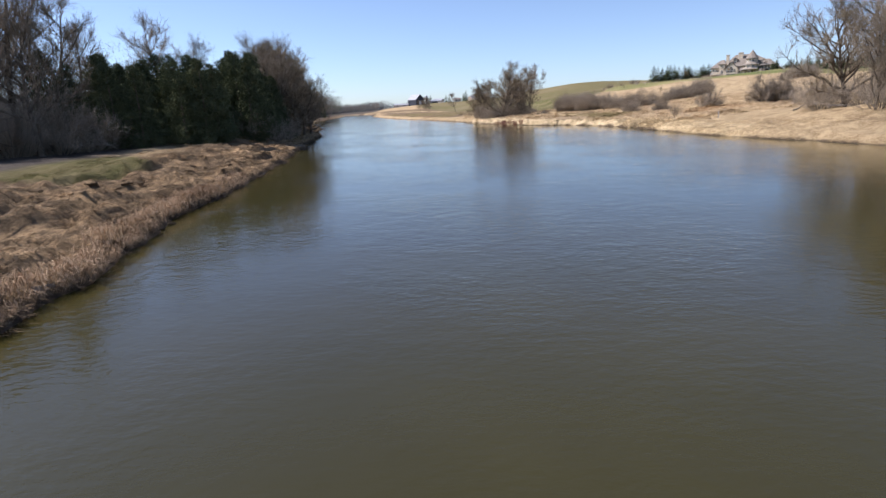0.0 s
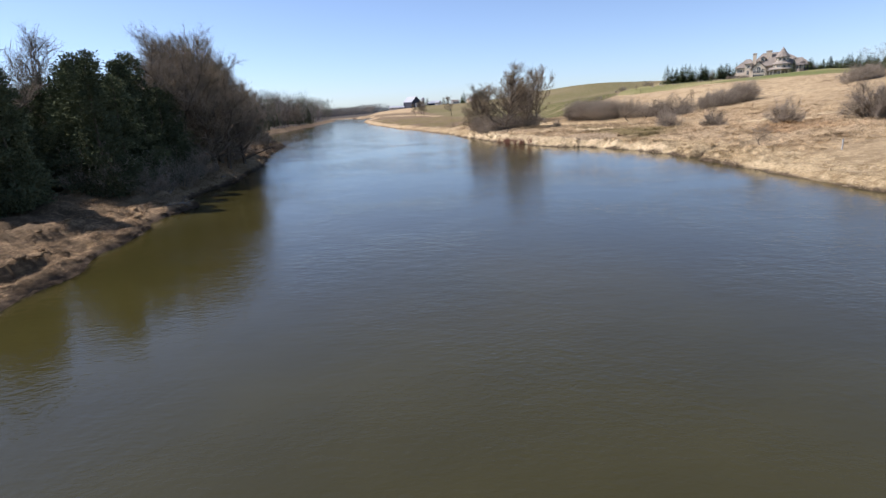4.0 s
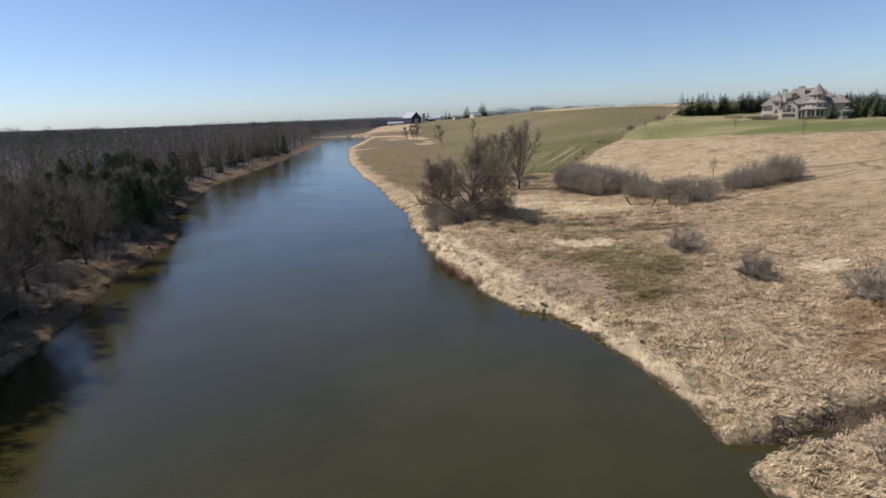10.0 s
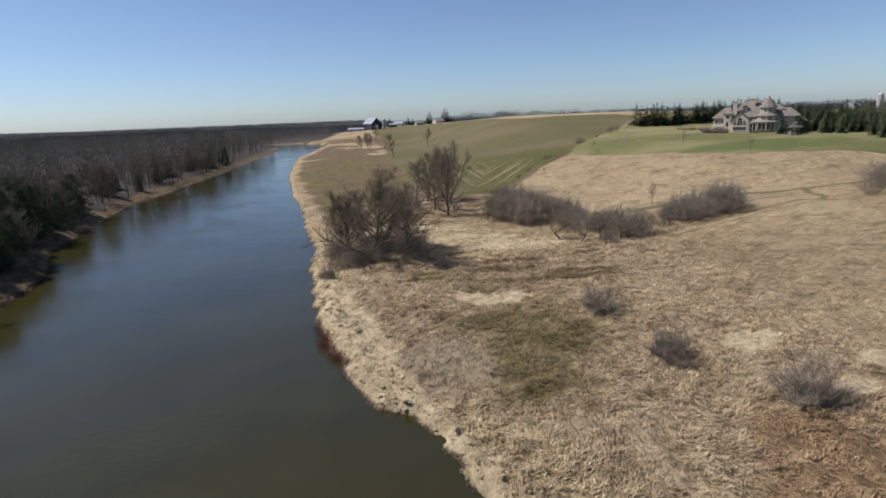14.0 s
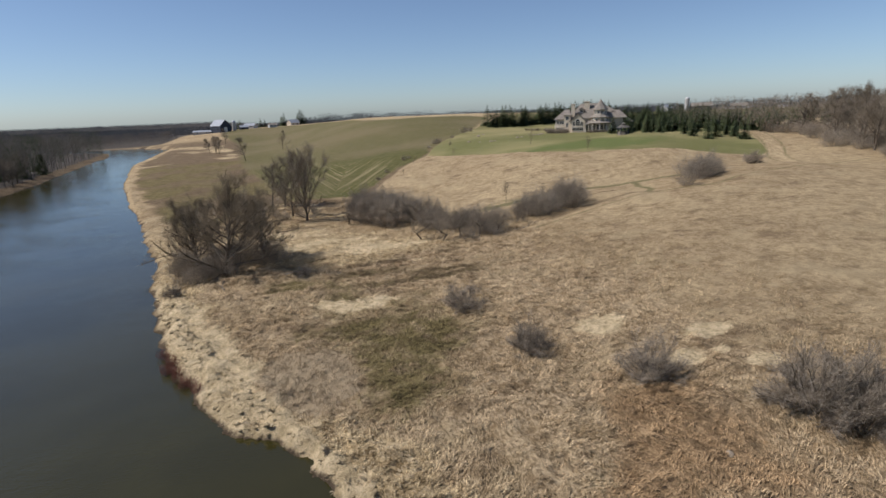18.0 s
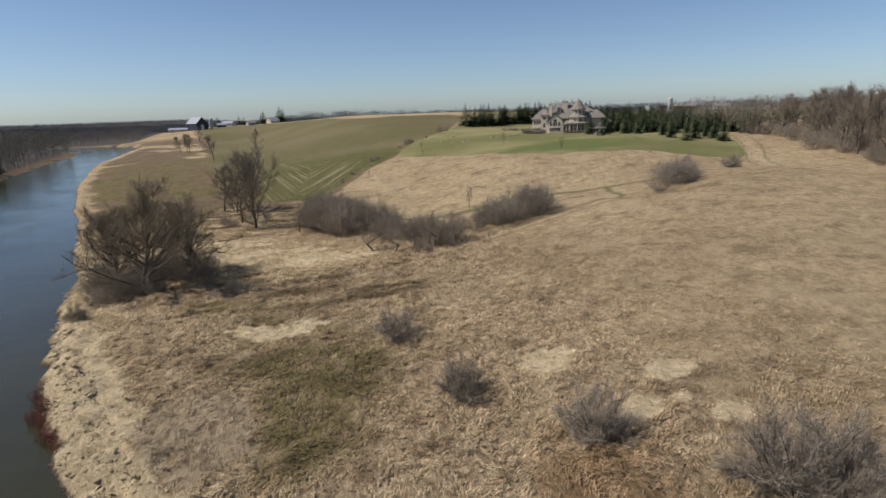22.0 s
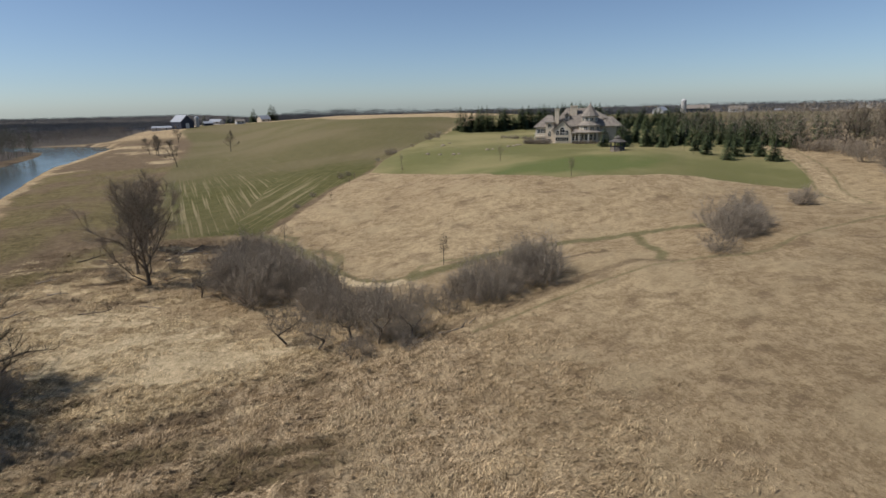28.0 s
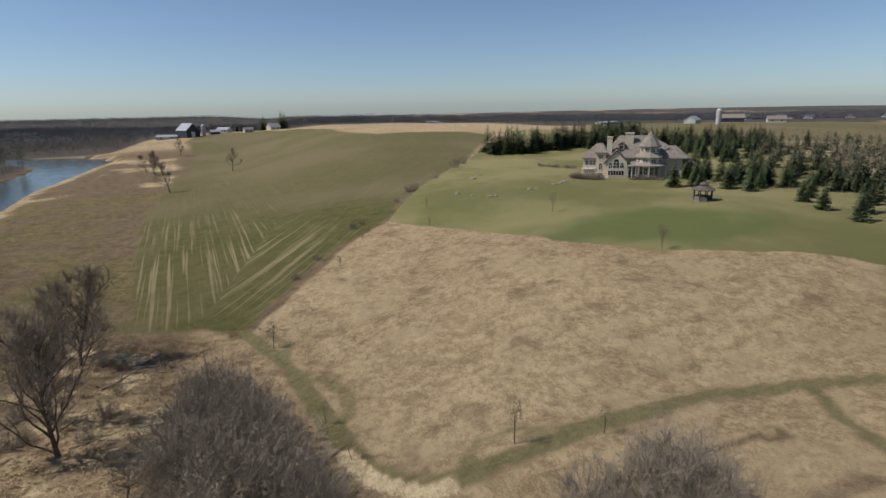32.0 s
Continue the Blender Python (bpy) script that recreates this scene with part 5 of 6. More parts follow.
def ringed(profile, sides=8, turn=0.0):
    """A many-sided turned body from (radius, z) pairs."""
    bm = bmesh.new()
    rings = []
    for r, z in profile:
        if r < 0.001:
            rings.append([bm.verts.new((0, 0, z))])
        else:
            rings.append([bm.verts.new((r * math.cos(turn + k * 2 * math.pi / sides), r * math.sin(turn + k * 2 * math.pi / sides), z)) for k in range(sides)])
    for a, b in zip(rings[:-1], rings[1:]):
        for k in range(sides):
            q = [a[k % len(a)], a[(k + 1) % len(a)], b[(k + 1) % len(b)], b[k % len(b)]]
            q = list(dict.fromkeys(q))
            if len(q) > 2:
                bm.faces.new(q)
    for r in (rings[0], rings[-1]):
        if len(r) > 2:
            bm.faces.new(r)
    return bm


def window(parent, x, y, z, w, h, cols=2, rows=2, turn=0.0, arch=False, name="window"):
    """A framed window on a wall whose outside looks to -y before the turn; its panes are parts of it."""
    t, dp = 0.11, 0.12
    xe = [e for k in range(cols + 1) for e in (-w / 2 + w * k / cols - t / 2, -w / 2 + w * k / cols + t / 2)]
    ze = [e for k in range(rows + 1) for e in (h * k / rows - t / 2, h * k / rows + t / 2)]
    full = lambda i, j: 0 <= i < len(xe) - 1 and 0 <= j < len(ze) - 1 and (i % 2 == 0 or j % 2 == 0)
    faces = []
    for i in range(len(xe) - 1):
        for j in range(len(ze) - 1):
            if full(i, j):
                x0, x1, z0, z1 = xe[i], xe[i + 1], ze[j], ze[j + 1]
                faces.append([(x0, -dp, z0), (x1, -dp, z0), (x1, -dp, z1), (x0, -dp, z1)])
                for open_side, (pa, pb) in ((not full(i - 1, j), ((x0, z0), (x0, z1))), (not full(i + 1, j), ((x1, z0), (x1, z1))), (not full(i, j - 1), ((x0, z0), (x1, z0))), (not full(i, j + 1), ((x0, z1), (x1, z1)))):
                    if open_side:
                        faces.append([(pa[0], -dp, pa[1]), (pb[0], -dp, pb[1]), (pb[0], 0.02, pb[1]), (pa[0], 0.02, pa[1])])
    bm = solid(faces)
    ring = bmesh.new()
    if arch:
        for k in range(12):
            a0, a1 = math.pi * k / 12, math.pi * (k + 1) / 12
            pts = [(w / 2 * s * math.cos(a), h + t / 2 + w / 2 * s * math.sin(a)) for s, a in ((0.9, a0), (1.1, a0), (1.1, a1), (0.9, a1))]
            f = [ring.verts.new((px, -dp, pz)) for px, pz in pts]
            g = [ring.verts.new((px, 0.02, pz)) for px, pz in pts]
            ring.faces.new(f)
            for i in (1, 3):
                ring.faces.new((f[i], f[(i + 1) % 4], g[(i + 1) % 4], g[i]))
        bmesh.ops.remove_doubles(ring, verts=ring.verts, dist=0.001)
    ob = part(name, bm, TRIM, parent, "cream window frame")
    ob.matrix_local = pose(x, y, z, 0, 0, turn)
    for k in range(cols):
        for j in range(rows):
            part("pane", box(-w / 2 + w * k / cols + t / 2, -w / 2 + w * (k + 1) / cols - t / 2, -0.06, -0.03, h * j / rows + t / 2, h * (j + 1) / rows - t / 2), GLASS, ob)
    if arch:
        part("arch_trim", ring, TRIM, ob)
        c = [(w * 0.45 * math.cos(math.pi * k / 10), h + t / 2 + w * 0.45 * math.sin(math.pi * k / 10)) for k in range(11)]
        bm = bmesh.new()
        lo, hi = [bm.verts.new((px, -0.06, pz)) for px, pz in c], [bm.verts.new((px, -0.03, pz)) for px, pz in c]
        bm.faces.new(lo)
        bm.faces.new(hi[::-1])
        part("arched_pane", bm, GLASS, ob)
    return ob


house = thing("mansion", "large beige stone mansion with steep shake roofs, turret and chimneys", "house")
HX, HY = 156.0, 301.0
HZ = height(150, 297) + 0.6
house.matrix_world = pose(HX, HY, HZ, 0, 0, -33.5) @ Matrix.Diagonal((0.87, 0.9, 0.95, 1))
part("terrace", box(-19.5, -8.5, -2.0, 3.0, -1.6, -0.55), STONE, house, "pale stone terrace")
wall = part("main_wall", box(-9, 15, 3, 17, -2.2, 5.4), STONE, house)
part("left_wing_wall", box(-17.2, -9.01, 2.6, 14, -1.6, 5.2), STONE, house)
part("gable_wall", solid([[(-9.6, 0, -1.2), (-2.6, 0, -1.2), (-2.6, 0, 4.0), (-6.1, 0, 7.4), (-9.6, 0, 4.0)], [(-9.6, 6, -1.2), (-9.6, 6, 4.0), (-6.1, 6, 7.4), (-2.6, 6, 4.0), (-2.6, 6, -1.2)],
      [(-9.6, 0, -1.2), (-9.6, 0, 4.0), (-9.6, 6, 4.0), (-9.6, 6, -1.2)], [(-2.6, 0, -1.2), (-2.6, 6, -1.2), (-2.6, 6, 4.0), (-2.6, 0, 4.0)]]), STONE, house)
part("stair_bay_wall", box(-12.9, -9.65, 1.2, 6, -1.4, 7.0), STONE, house)
part("main_roof", hip(-11, 17, 1.8, 18.4, 5.4, 11.8, -5.5, 4.5), SHAKE, house)
part("left_wing_roof", hip(-18.0, -8.2, 1.8, 14.8, 5.2, 9.4, -13.2, -11), SHAKE, house)
part("gable_roof", gable_y(-10.3, -1.9, -0.45, 9.0, 4.05, 8.0), SHAKE, house)
part("stair_bay_roof", hip(-13.4, -9.2, 0.7, 8, 7.0, 8.9, -11.6, -11), SHAKE, house)
part("right_wing_wall", box(9, 18, 5.5, 16, -1.0, 3.4), STONE, house)
part("right_wing_roof", hip(7.5, 19.6, 4.4, 17.2, 3.4, 8.6, 10.5, 13.0), SHAKE, house)
for cx, cy, w, top in ((-8.7, 3.4, 1.7, 11.4), (-2.3, 7.5, 2.7, 12.4)):
    ch = part("chimney", box(cx - w / 2, cx + w / 2, cy - 0.7, cy + 0.7, 4.5, top), STONE, house)
    part("chimney_cap", box(cx - w / 2 - 0.15, cx + w / 2 + 0.15, cy - 0.85, cy + 0.85, top + 0.002, top + 0.35), STONE, ch)
# the turret, its roofs and its ring of windows
TX, TY = 4.4, 2.6
body = part("turret_wall", ringed([(3.0, -1.2), (3.0, 9.0)], 10, 0.31), STONE, house)
body.location = (TX, TY, 0)
for nm, prof in (("turret_roof", [(3.7, 8.75), (3.75, 9.0), (0.25, 13.2), (0, 13.9)]), ("upper_skirt_roof", [(4.9, 5.55), (4.95, 5.75), (3.02, 7.0)]), ("porch_roof", [(6.2, 3.1), (6.25, 3.3), (3.03, 4.5)])):
    o = part(nm, ringed(prof, 10, 0.31), SHAKE, house)
    o.location = (TX, TY, 0)
ring = part("upper_floor_wall", ringed([(4.2, 3.4), (4.2, 5.5)], 10, 0.31), STONE, house)
ring.location = (TX, TY, 0)
for k in range(10):
    a = 0.31 + (k + 0.5) * 2 * math.pi / 10
    if math.sin(a) < 0.35:
        for rad, z, h, w in ((2.87, 7.25, 1.2, 1.3), (4.02, 4.1, 1.1, 1.5), (2.87, 0.3, 2.3, 1.3)):
            window(house, TX + rad * math.cos(a), TY + rad * math.sin(a), z, w, h, 2, 2, math.degrees(a) + 90)
    if math.sin(a - 0.3) < 0.3:
        p = part("porch_post", ringed([(0.13, -1.0), (0.13, 3.1)], 8), TRIM, house)
        p.location = (TX + 5.7 * math.cos(a - 0.31), TY + 5.7 * math.sin(a - 0.31), 0)
part("porch_roof", hip(-2.6, 3.0, -0.6, 3.4, 3.0, 4.3, -1.2, 2.0), SHAKE, house)
for x in (-2.2, -0.9, 0.4):
    p = part("porch_post", ringed([(0.12, -1.0), (0.12, 2.8)], 8), TRIM, house)
    p.location = (x, -0.3, 0)
# windows of the walls
window(house, -6.1, -0.01, 0.0, 5.2, 1.5, 6, 1)
window(house, -6.1, -0.012, 2.2, 2.0, 1.9, 2, 2, 0, True, "arched_window")
for x in (-7.95, -4.25):
    window(house, x, -0.012, 2.2, 1.3, 1.1, 2, 1, 0, True, "arched_window")
for x in (-16.0, -14.6, -13.6):
    window(house, x, 2.59, 2.9, 1.1, 1.4)
    window(house, x, 2.59, -0.9, 1.1, 2.1, 2, 3)
window(house, -11.3, 1.19, 4.9, 1.5, 1.3, 3, 1)
window(house, -11.3, 1.19, 1.6, 1.2, 1.4, 2, 1, 0, True, "arched_window")
window(house, -11.3, 1.19, -1.0, 1.4, 1.7, 2, 2)
for y in (5, 8, 11):
    window(house, -17.21, y, 2.7, 1.2, 1.4, 2, 2, -90)
    window(house, -17.21, y, -0.9, 1.2, 1.9, 2, 2, -90)
for x in (-1.8, -0.4, 1.0):
    window(house, x, 2.99, 0.0, 1.1, 2.3, 2, 3)
for x in (10.6, 12.6, 14.4, 16.4):
    window(house, x, 5.49, 0.6, 1.2, 1.6)
part("balcony", box(-17.6, -13.0, 0.9, 2.58, 1.7, 1.9), TRIM, house, "cream balcony deck")
for x in (-17.4, -15.9, -14.4, -13.2):
    part("balcony_post", box(x - 0.09, x + 0.09, 1.0, 1.18, -1.0, 1.69), TRIM, house)
part("balcony_rail", box(-17.6, -13.0, 0.9, 0.98, 2.75, 2.85), TRIM, house)
for k in range(16):
    part("baluster", box(-17.5 + k * 0.29, -17.45 + k * 0.29, 0.92, 0.96, 1.9, 2.75), TRIM, house)
dorm = part("dormer", box(9.2, 11.4, 5.0, 9.0, 5.6, 7.3), STONE, house)
part("dormer_roof", gable_y(8.8, 11.8, 4.6, 9.6, 7.2, 8.4), SHAKE, dorm)
window(house, 10.3, 4.99, 5.9, 1.4, 1.1, 3, 1)
dorm = part("dormer", box(-5.6, -3.8, 4.6, 8.0, 7.6, 9.3), STONE, house)
part("dormer_roof", gable_y(-6.0, -3.4, 4.2, 8.6, 9.2, 10.2), SHAKE, dorm)
window(house, -4.7, 4.59, 7.9, 1.2, 1.0, 2, 1)

# shrub beds before the house
for k in range(26):
    u = -20 + 9.5 * k / 25
    p = house.matrix_world @ Vector((u, -5.2 - 0.25 * (u + 14) + rng.uniform(-2.0, 1.2), 0))
    plant(("brush", k % 3), "bed_shrub", "low red-brown bare shrub in a lawn bed", "shrub", p.x, p.y, rng.uniform(0.32, 0.48), group="bed shrubs")
for k in range(12):
    plant(("brush", k % 3), "bed_shrub", "low dark bare hedge shrub on the lawn", "shrub", 144.5 + 0.75 * k + rng.uniform(-0.5, 0.5), 341 - 1.0 * k + rng.uniform(-1, 1), rng.uniform(0.25, 0.38), group="hedge shrubs")
for k in range(9):
    p = house.matrix_world @ Vector((-1 + 1.2 * k, -4.6 + rng.uniform(-0.6, 0.6), 0))
    plant(("shrub", k % 3), "bed_shrub", "clipped bare shrub before a stone house", "shrub", p.x, p.y, rng.uniform(0.3, 0.45), group="house shrubs")

# the gazebo on the lawn
gz = thing("gazebo", "small eight-sided grey wooden gazebo on the lawn", "gazebo")
GAX, GAY = 142.6, 256.8
gz.matrix_world = pose(GAX, GAY, height(GAX, GAY), 0, 0, 10)
part("floor", ringed([(2.05, -0.3), (2.05, 0.35)], 8, 0.39), DEADWOOD, gz)
for k in range(8):
    a = 0.39 + k * math.pi / 4
    o = part("post", box(-0.08, 0.08, -0.08, 0.08, 0.35, 2.5), BARNWOOD, gz)
    o.location = (1.85 * math.cos(a), 1.85 * math.sin(a), 0)
    if k != 5:
        m = a + math.pi / 8
        o = part("railing", box(-0.68, 0.68, -0.04, 0.04, 0.4, 1.15), DEADWOOD, gz, "grey lattice railing")
        o.matrix_local = pose(1.7 * math.cos(m), 1.7 * math.sin(m), 0, 0, 0, math.degrees(m) + 90)
part("roof", ringed([(2.45, 2.4), (2.5, 2.52), (0.8, 3.35), (0.8, 3.55)], 8, 0.39), DARKSHAKE, gz)
part("cupola", ringed([(0.95, 3.552), (0.95, 3.65), (0, 4.25)], 8, 0.39), DARKSHAKE, gz)

# boulders along the garden path
for x, y, s in ((101, 300, 0.5), (104, 296, 0.4), (107, 291, 0.55), (108.5, 290.5, 0.4), (119, 293, 0.5), (121, 293.5, 0.35), (128, 297, 0.5), (130.5, 298.5, 0.45), (133, 301, 0.5), (134.5, 302, 0.4), (113, 322, 0.6), (117, 327, 0.4)):
    bm = bmesh.new()
    bmesh.ops.create_icosphere(bm, subdivisions=2, radius=1.0)
    for v in bm.verts:
        v.co *= 1 + 0.28 * noise.noise(v.co * 1.3 + Vector((x, y, 0)))
        v.co.z *= 0.55
    me = bpy.data.meshes.new("boulder")
    bm.to_mesh(me)
    bm.free()
    me.materials.append(ROCK)
    ob = tagged(new("boulder", me), "pale grey boulder edging the lawn path", "boulder", "path boulders")
    ob.matrix_world = pose(x, y, height(x, y) + 0.15 * s, 0, 0, x * 40) @ Matrix.Scale(s * 1.5, 4)


for x, y, s in ((55.8, 112.6, 0.25),):
    me = bpy.data.meshes["boulder"]
    ob = tagged(new("boulder", me), "pale weathered boulder lying in dry meadow grass", "boulder")
    ob.matrix_world = pose(x, y, height(x, y) + 0.25 * s, 0, 0, x * 40) @ Matrix.Diagonal((s * 1.2, s, s * 1.3, 1))


# ---- farms beyond the fields ----
def barn(x, y, turn, ln, wd, eave, top, wall_mat, roof_mat, name="barn", label="dark boarded barn with a pale metal roof", z=None):
    ob = thing(name, label, name.replace("_", " "))
    ob.matrix_world = pose(x, y, height(x, y) if z is None else z, 0, 0, turn)
    l, w = ln / 2, wd / 2
    part("wall", solid([[(-l, -w, -1), (l, -w, -1), (l, -w, eave), (-l, -w, eave)], [(-l, w, -1), (-l, w, eave), (l, w, eave), (l, w, -1)], [(l, -w, -1), (l, w, -1), (l, w, eave), (l, 0, top - 0.2), (l, -w, eave)],
                        [(-l, -w, -1), (-l, -w, eave), (-l, 0, top - 0.2), (-l, w, eave), (-l, w, -1)]]), wall_mat, ob)
    for sg in (-1, 1):
        e = [(-l - 0.5, sg * (w + 0.5), eave - 0.3), (l + 0.5, sg * (w + 0.5), eave - 0.3), (l + 0.5, 0, top), (-l - 0.5, 0, top)]
        u = [(p[0], p[1], p[2] - 0.25) for p in e]
        part("roof_slope", solid([e, u[::-1]] + [[e[i], u[i], u[(i + 1) % 4], e[(i + 1) % 4]] for i in range(4)]), roof_mat, ob)
    dr = part("door", box(-wd * 0.14, wd * 0.14, -0.1, 0.05, 0, eave * 0.75), TRIM, ob)
    dr.matrix_local = pose(l + 0.02, 0, 0, 0, 0, 90)
    for k in (-1, 1):
        wn_ = part("window", box(-0.6, 0.6, -0.09, 0.04, eave * 0.35, eave * 0.35 + 1.2), GLASS, ob)
        wn_.matrix_local = pose(l * 0.5 * k, -w - 0.01, 0)
    return ob


BY = 772
barn(-36, BY, -52, 19, 14, 7.0, 13.5, BARNWOOD, TIN)
barn(-56, BY + 6, -10, 20, 9, 2.6, 4.2, CONCRETE, TIN, "long_shed", "long low grey farm shed with a tin roof")
barn(-6, BY + 40, -30, 14, 8, 3.2, 5.6, WHITE, TIN, "shed", "white farm shed with a tin roof")
barn(-12, BY + 12, 15, 9, 6, 2.6, 4.4, BARNWOOD, TIN, "shed", "dark farm shed with a tin roof")
barn(20, BY + 20, 20, 9, 7, 3.0, 5.0, WHITE, SHAKE, "farm_house", "small white farm house by the fields")
barn(45, BY + 64, 35, 13, 9, 3.6, 7.5, STONE, TIN, "farm_house", "farm house with a pale roof among spruces")
for x, y, s in ((54, 842, 2.6), (57.5, 846, 2.4), (51, 850, 1.9), (34, 842, 2.2), (31, 850, 1.8), (5, 840, 1.6), (10, 846, 1.4), (-17, 800, 1.5)):
    plant(("spruce", rng.randrange(3)), "spruce", "tall dark spruce beside a farm house", "spruce tree", x, y, s, group="farm spruces")


def silo(x, y, r, h, label, top=TIN):
    ob = thing("silo", label, "silo")
    ob.matrix_world = pose(x, y, height(x, y))
    part("cylinder", ringed([(r, -1), (r, h)], 20), CONCRETE, ob)
    part("dome", ringed([(r * 1.02, h), (r * 0.95, h + r * 0.4), (r * 0.6, h + r * 0.8), (0, h + r)], 20), top, ob)
    for k in range(5):
        part("hoop", ringed([(r + 0.05, h * (k + 0.5) / 5), (r + 0.05, h * (k + 0.5) / 5 + 0.25)], 20), CONCRETE, ob)


silo(-22, BY + 4, 2.2, 9, "grey concrete silo beside a barn")
silo(441, 592, 2.4, 12, "tall concrete farm silo with a white dome", WHITE)
barn(452, 640, 35, 18, 11, 3.5, 7.0, WHITE, TIN, "barn", "pale farm barn with a white metal roof")
barn(500, 640, -40, 22, 12, 4.5, 8, BARNWOOD, SHAKE, "barn", "dark weathered barn behind silos")
barn(515, 600, -35, 16, 9, 3.2, 6.2, WHITE, SHAKE, "farm_house", "white farm house beside bare trees")
barn(405, 720, 10, 26, 8, 2.2, 3.4, WHITE, TIN, "long_shed", "long low pale shed at the field's edge")
rg = random.Random(21)
for k in range(11):
    d, a = rg.uniform(800, 1300), radians(rg.uniform(38, 62))
    barn(58 + d * math.sin(a), 159 + d * math.cos(a), rg.uniform(-90, 90), rg.uniform(11, 20), rg.uniform(8, 12), rg.uniform(3, 5.5), rg.uniform(6.5, 9), rg.choice((WHITE, STONE, CONCRETE)), rg.choice((SHAKE, TIN, SHAKE)), "distant_house", "distant pale house on the far plain")
for k in range(7):
    d, a = rg.uniform(1100, 1700), radians(rg.uniform(-24, 20))
    barn(58 + d * math.sin(a), 159 + d * math.cos(a), rg.uniform(-25, 25), rg.uniform(24, 60), 14, 4, 6.5, WHITE, TIN, "distant_shed", "distant long white shed on the plain")


# ---- drift wood and fallen limbs ----
def log(x, y, ln, r, turn, lift=4.0, mat=DEADWOOD, label="bleached fallen log lying on the riverbank"):
    rg2 = np.random.default_rng(int(x * 31 + y * 17) % 9999)
    pts = arc(rg2, (0, 0, 0), (1, 0, 0), ln, 7, 0.09, 0.0)
    girths = r * np.concatenate([[0.05, 1.0], 1 - 0.6 * np.linspace(0.14, 1, 7), [0.02]])
    bits = [sweep(np.concatenate([pts[:1] - [0.02, 0, 0], pts, pts[-1:] + [0.02, 0, 0]]), girths, 7)]
    for k in range(4):
        p, d = along(pts, rg2.uniform(0.3, 0.95))
        bits.append(sweep(arc(rg2, p, fork(rg2, d, 0.5, 1.0, 0.25), ln * rg2.uniform(0.15, 0.35), 4, 0.15, 0.03), r * 0.35 * (1 - 0.8 * np.linspace(0, 1, 5)) + 0.01, 4))
    me = raw_mesh("fallen_log", *joined(*bits))
    me.materials.append(mat)
    ob = tagged(new("fallen_log", me), label, "log", "fallen logs")
    ob.matrix_world = pose(x, y, height(x, y) + r * 0.7, 0, -lift, turn)


for x, y, ln, r, turn in ((-24.5, 86, 3, 0.12, 100), (-24.3, 99, 3, 0.13, 80), (-21.5, 79, 2.5, 0.13, 60), (19, 169.5, 4.5, 0.13, 100), (24, 171, 5, 0.12, 10), (27, 173, 4, 0.12, -30), (36, 236, 7, 0.2, 8), (39, 234, 6, 0.16, -12)):
    log(x, y, ln, r, turn)
for x, y, ln, r, turn in ((33, 231, 5, 0.17, 30), (48, 68, 5, 0.13, 120), (46, 75, 4, 0.12, 20), (65, 178.5, 4, 0.14, 20), (69, 179.5, 5, 0.13, -10), (-13.4, 21, 1.0, 0.1, 100), (-12.4, 15.6, 1.3, 0.14, 75)):
    log(x, y, ln, r, turn)
for k in range(16):
    log(rng.uniform(14, 42), rng.uniform(204, 238), rng.uniform(2.5, 5.5), rng.uniform(0.07, 0.13), rng.uniform(-40, 40), rng.uniform(0, 9), BARK if k % 2 else DEADWOOD, "fallen grey limb lying in tangled dead grass")
st = tagged(new("marker_stake", box_mesh := bpy.data.meshes.new("marker_stake")), "short white marker stake on the riverbank", "stake")
bm = box(-0.05, 0.05, -0.05, 0.05, -0.3, 1.1)
bm.to_mesh(box_mesh)
bm.free()
box_mesh.materials.append(WHITE)
st.location = (43, 89, height(43, 89))
# red osier canes at the water's edge
for k in range(24):
    y = 139 + 11 * k / 23 + rng.uniform(-0.6, 0.6)
    x = float(shore(RIGHT, np.array([y]))[0]) + rng.uniform(-0.1, 1.1)
    BUILT["osier", 0] = BUILT.get(("osier", 0)) or (*crown_meshes("red_osier", 300, 1.6, 0.55, 0.45, 0.55, stems=9, leader=0.45, tips=130, limbs=18, fine=3, hair=0.006, girth=0.007, splay=0.7, sprig=0.14, mats=(CANE, CANE)), CANE, CANE)
    plant(("osier", 0), "red_osier", "low rust-red osier shrub at the waterline", "shrub", x, y, rng.uniform(0.55, 1.0), group="red osiers")

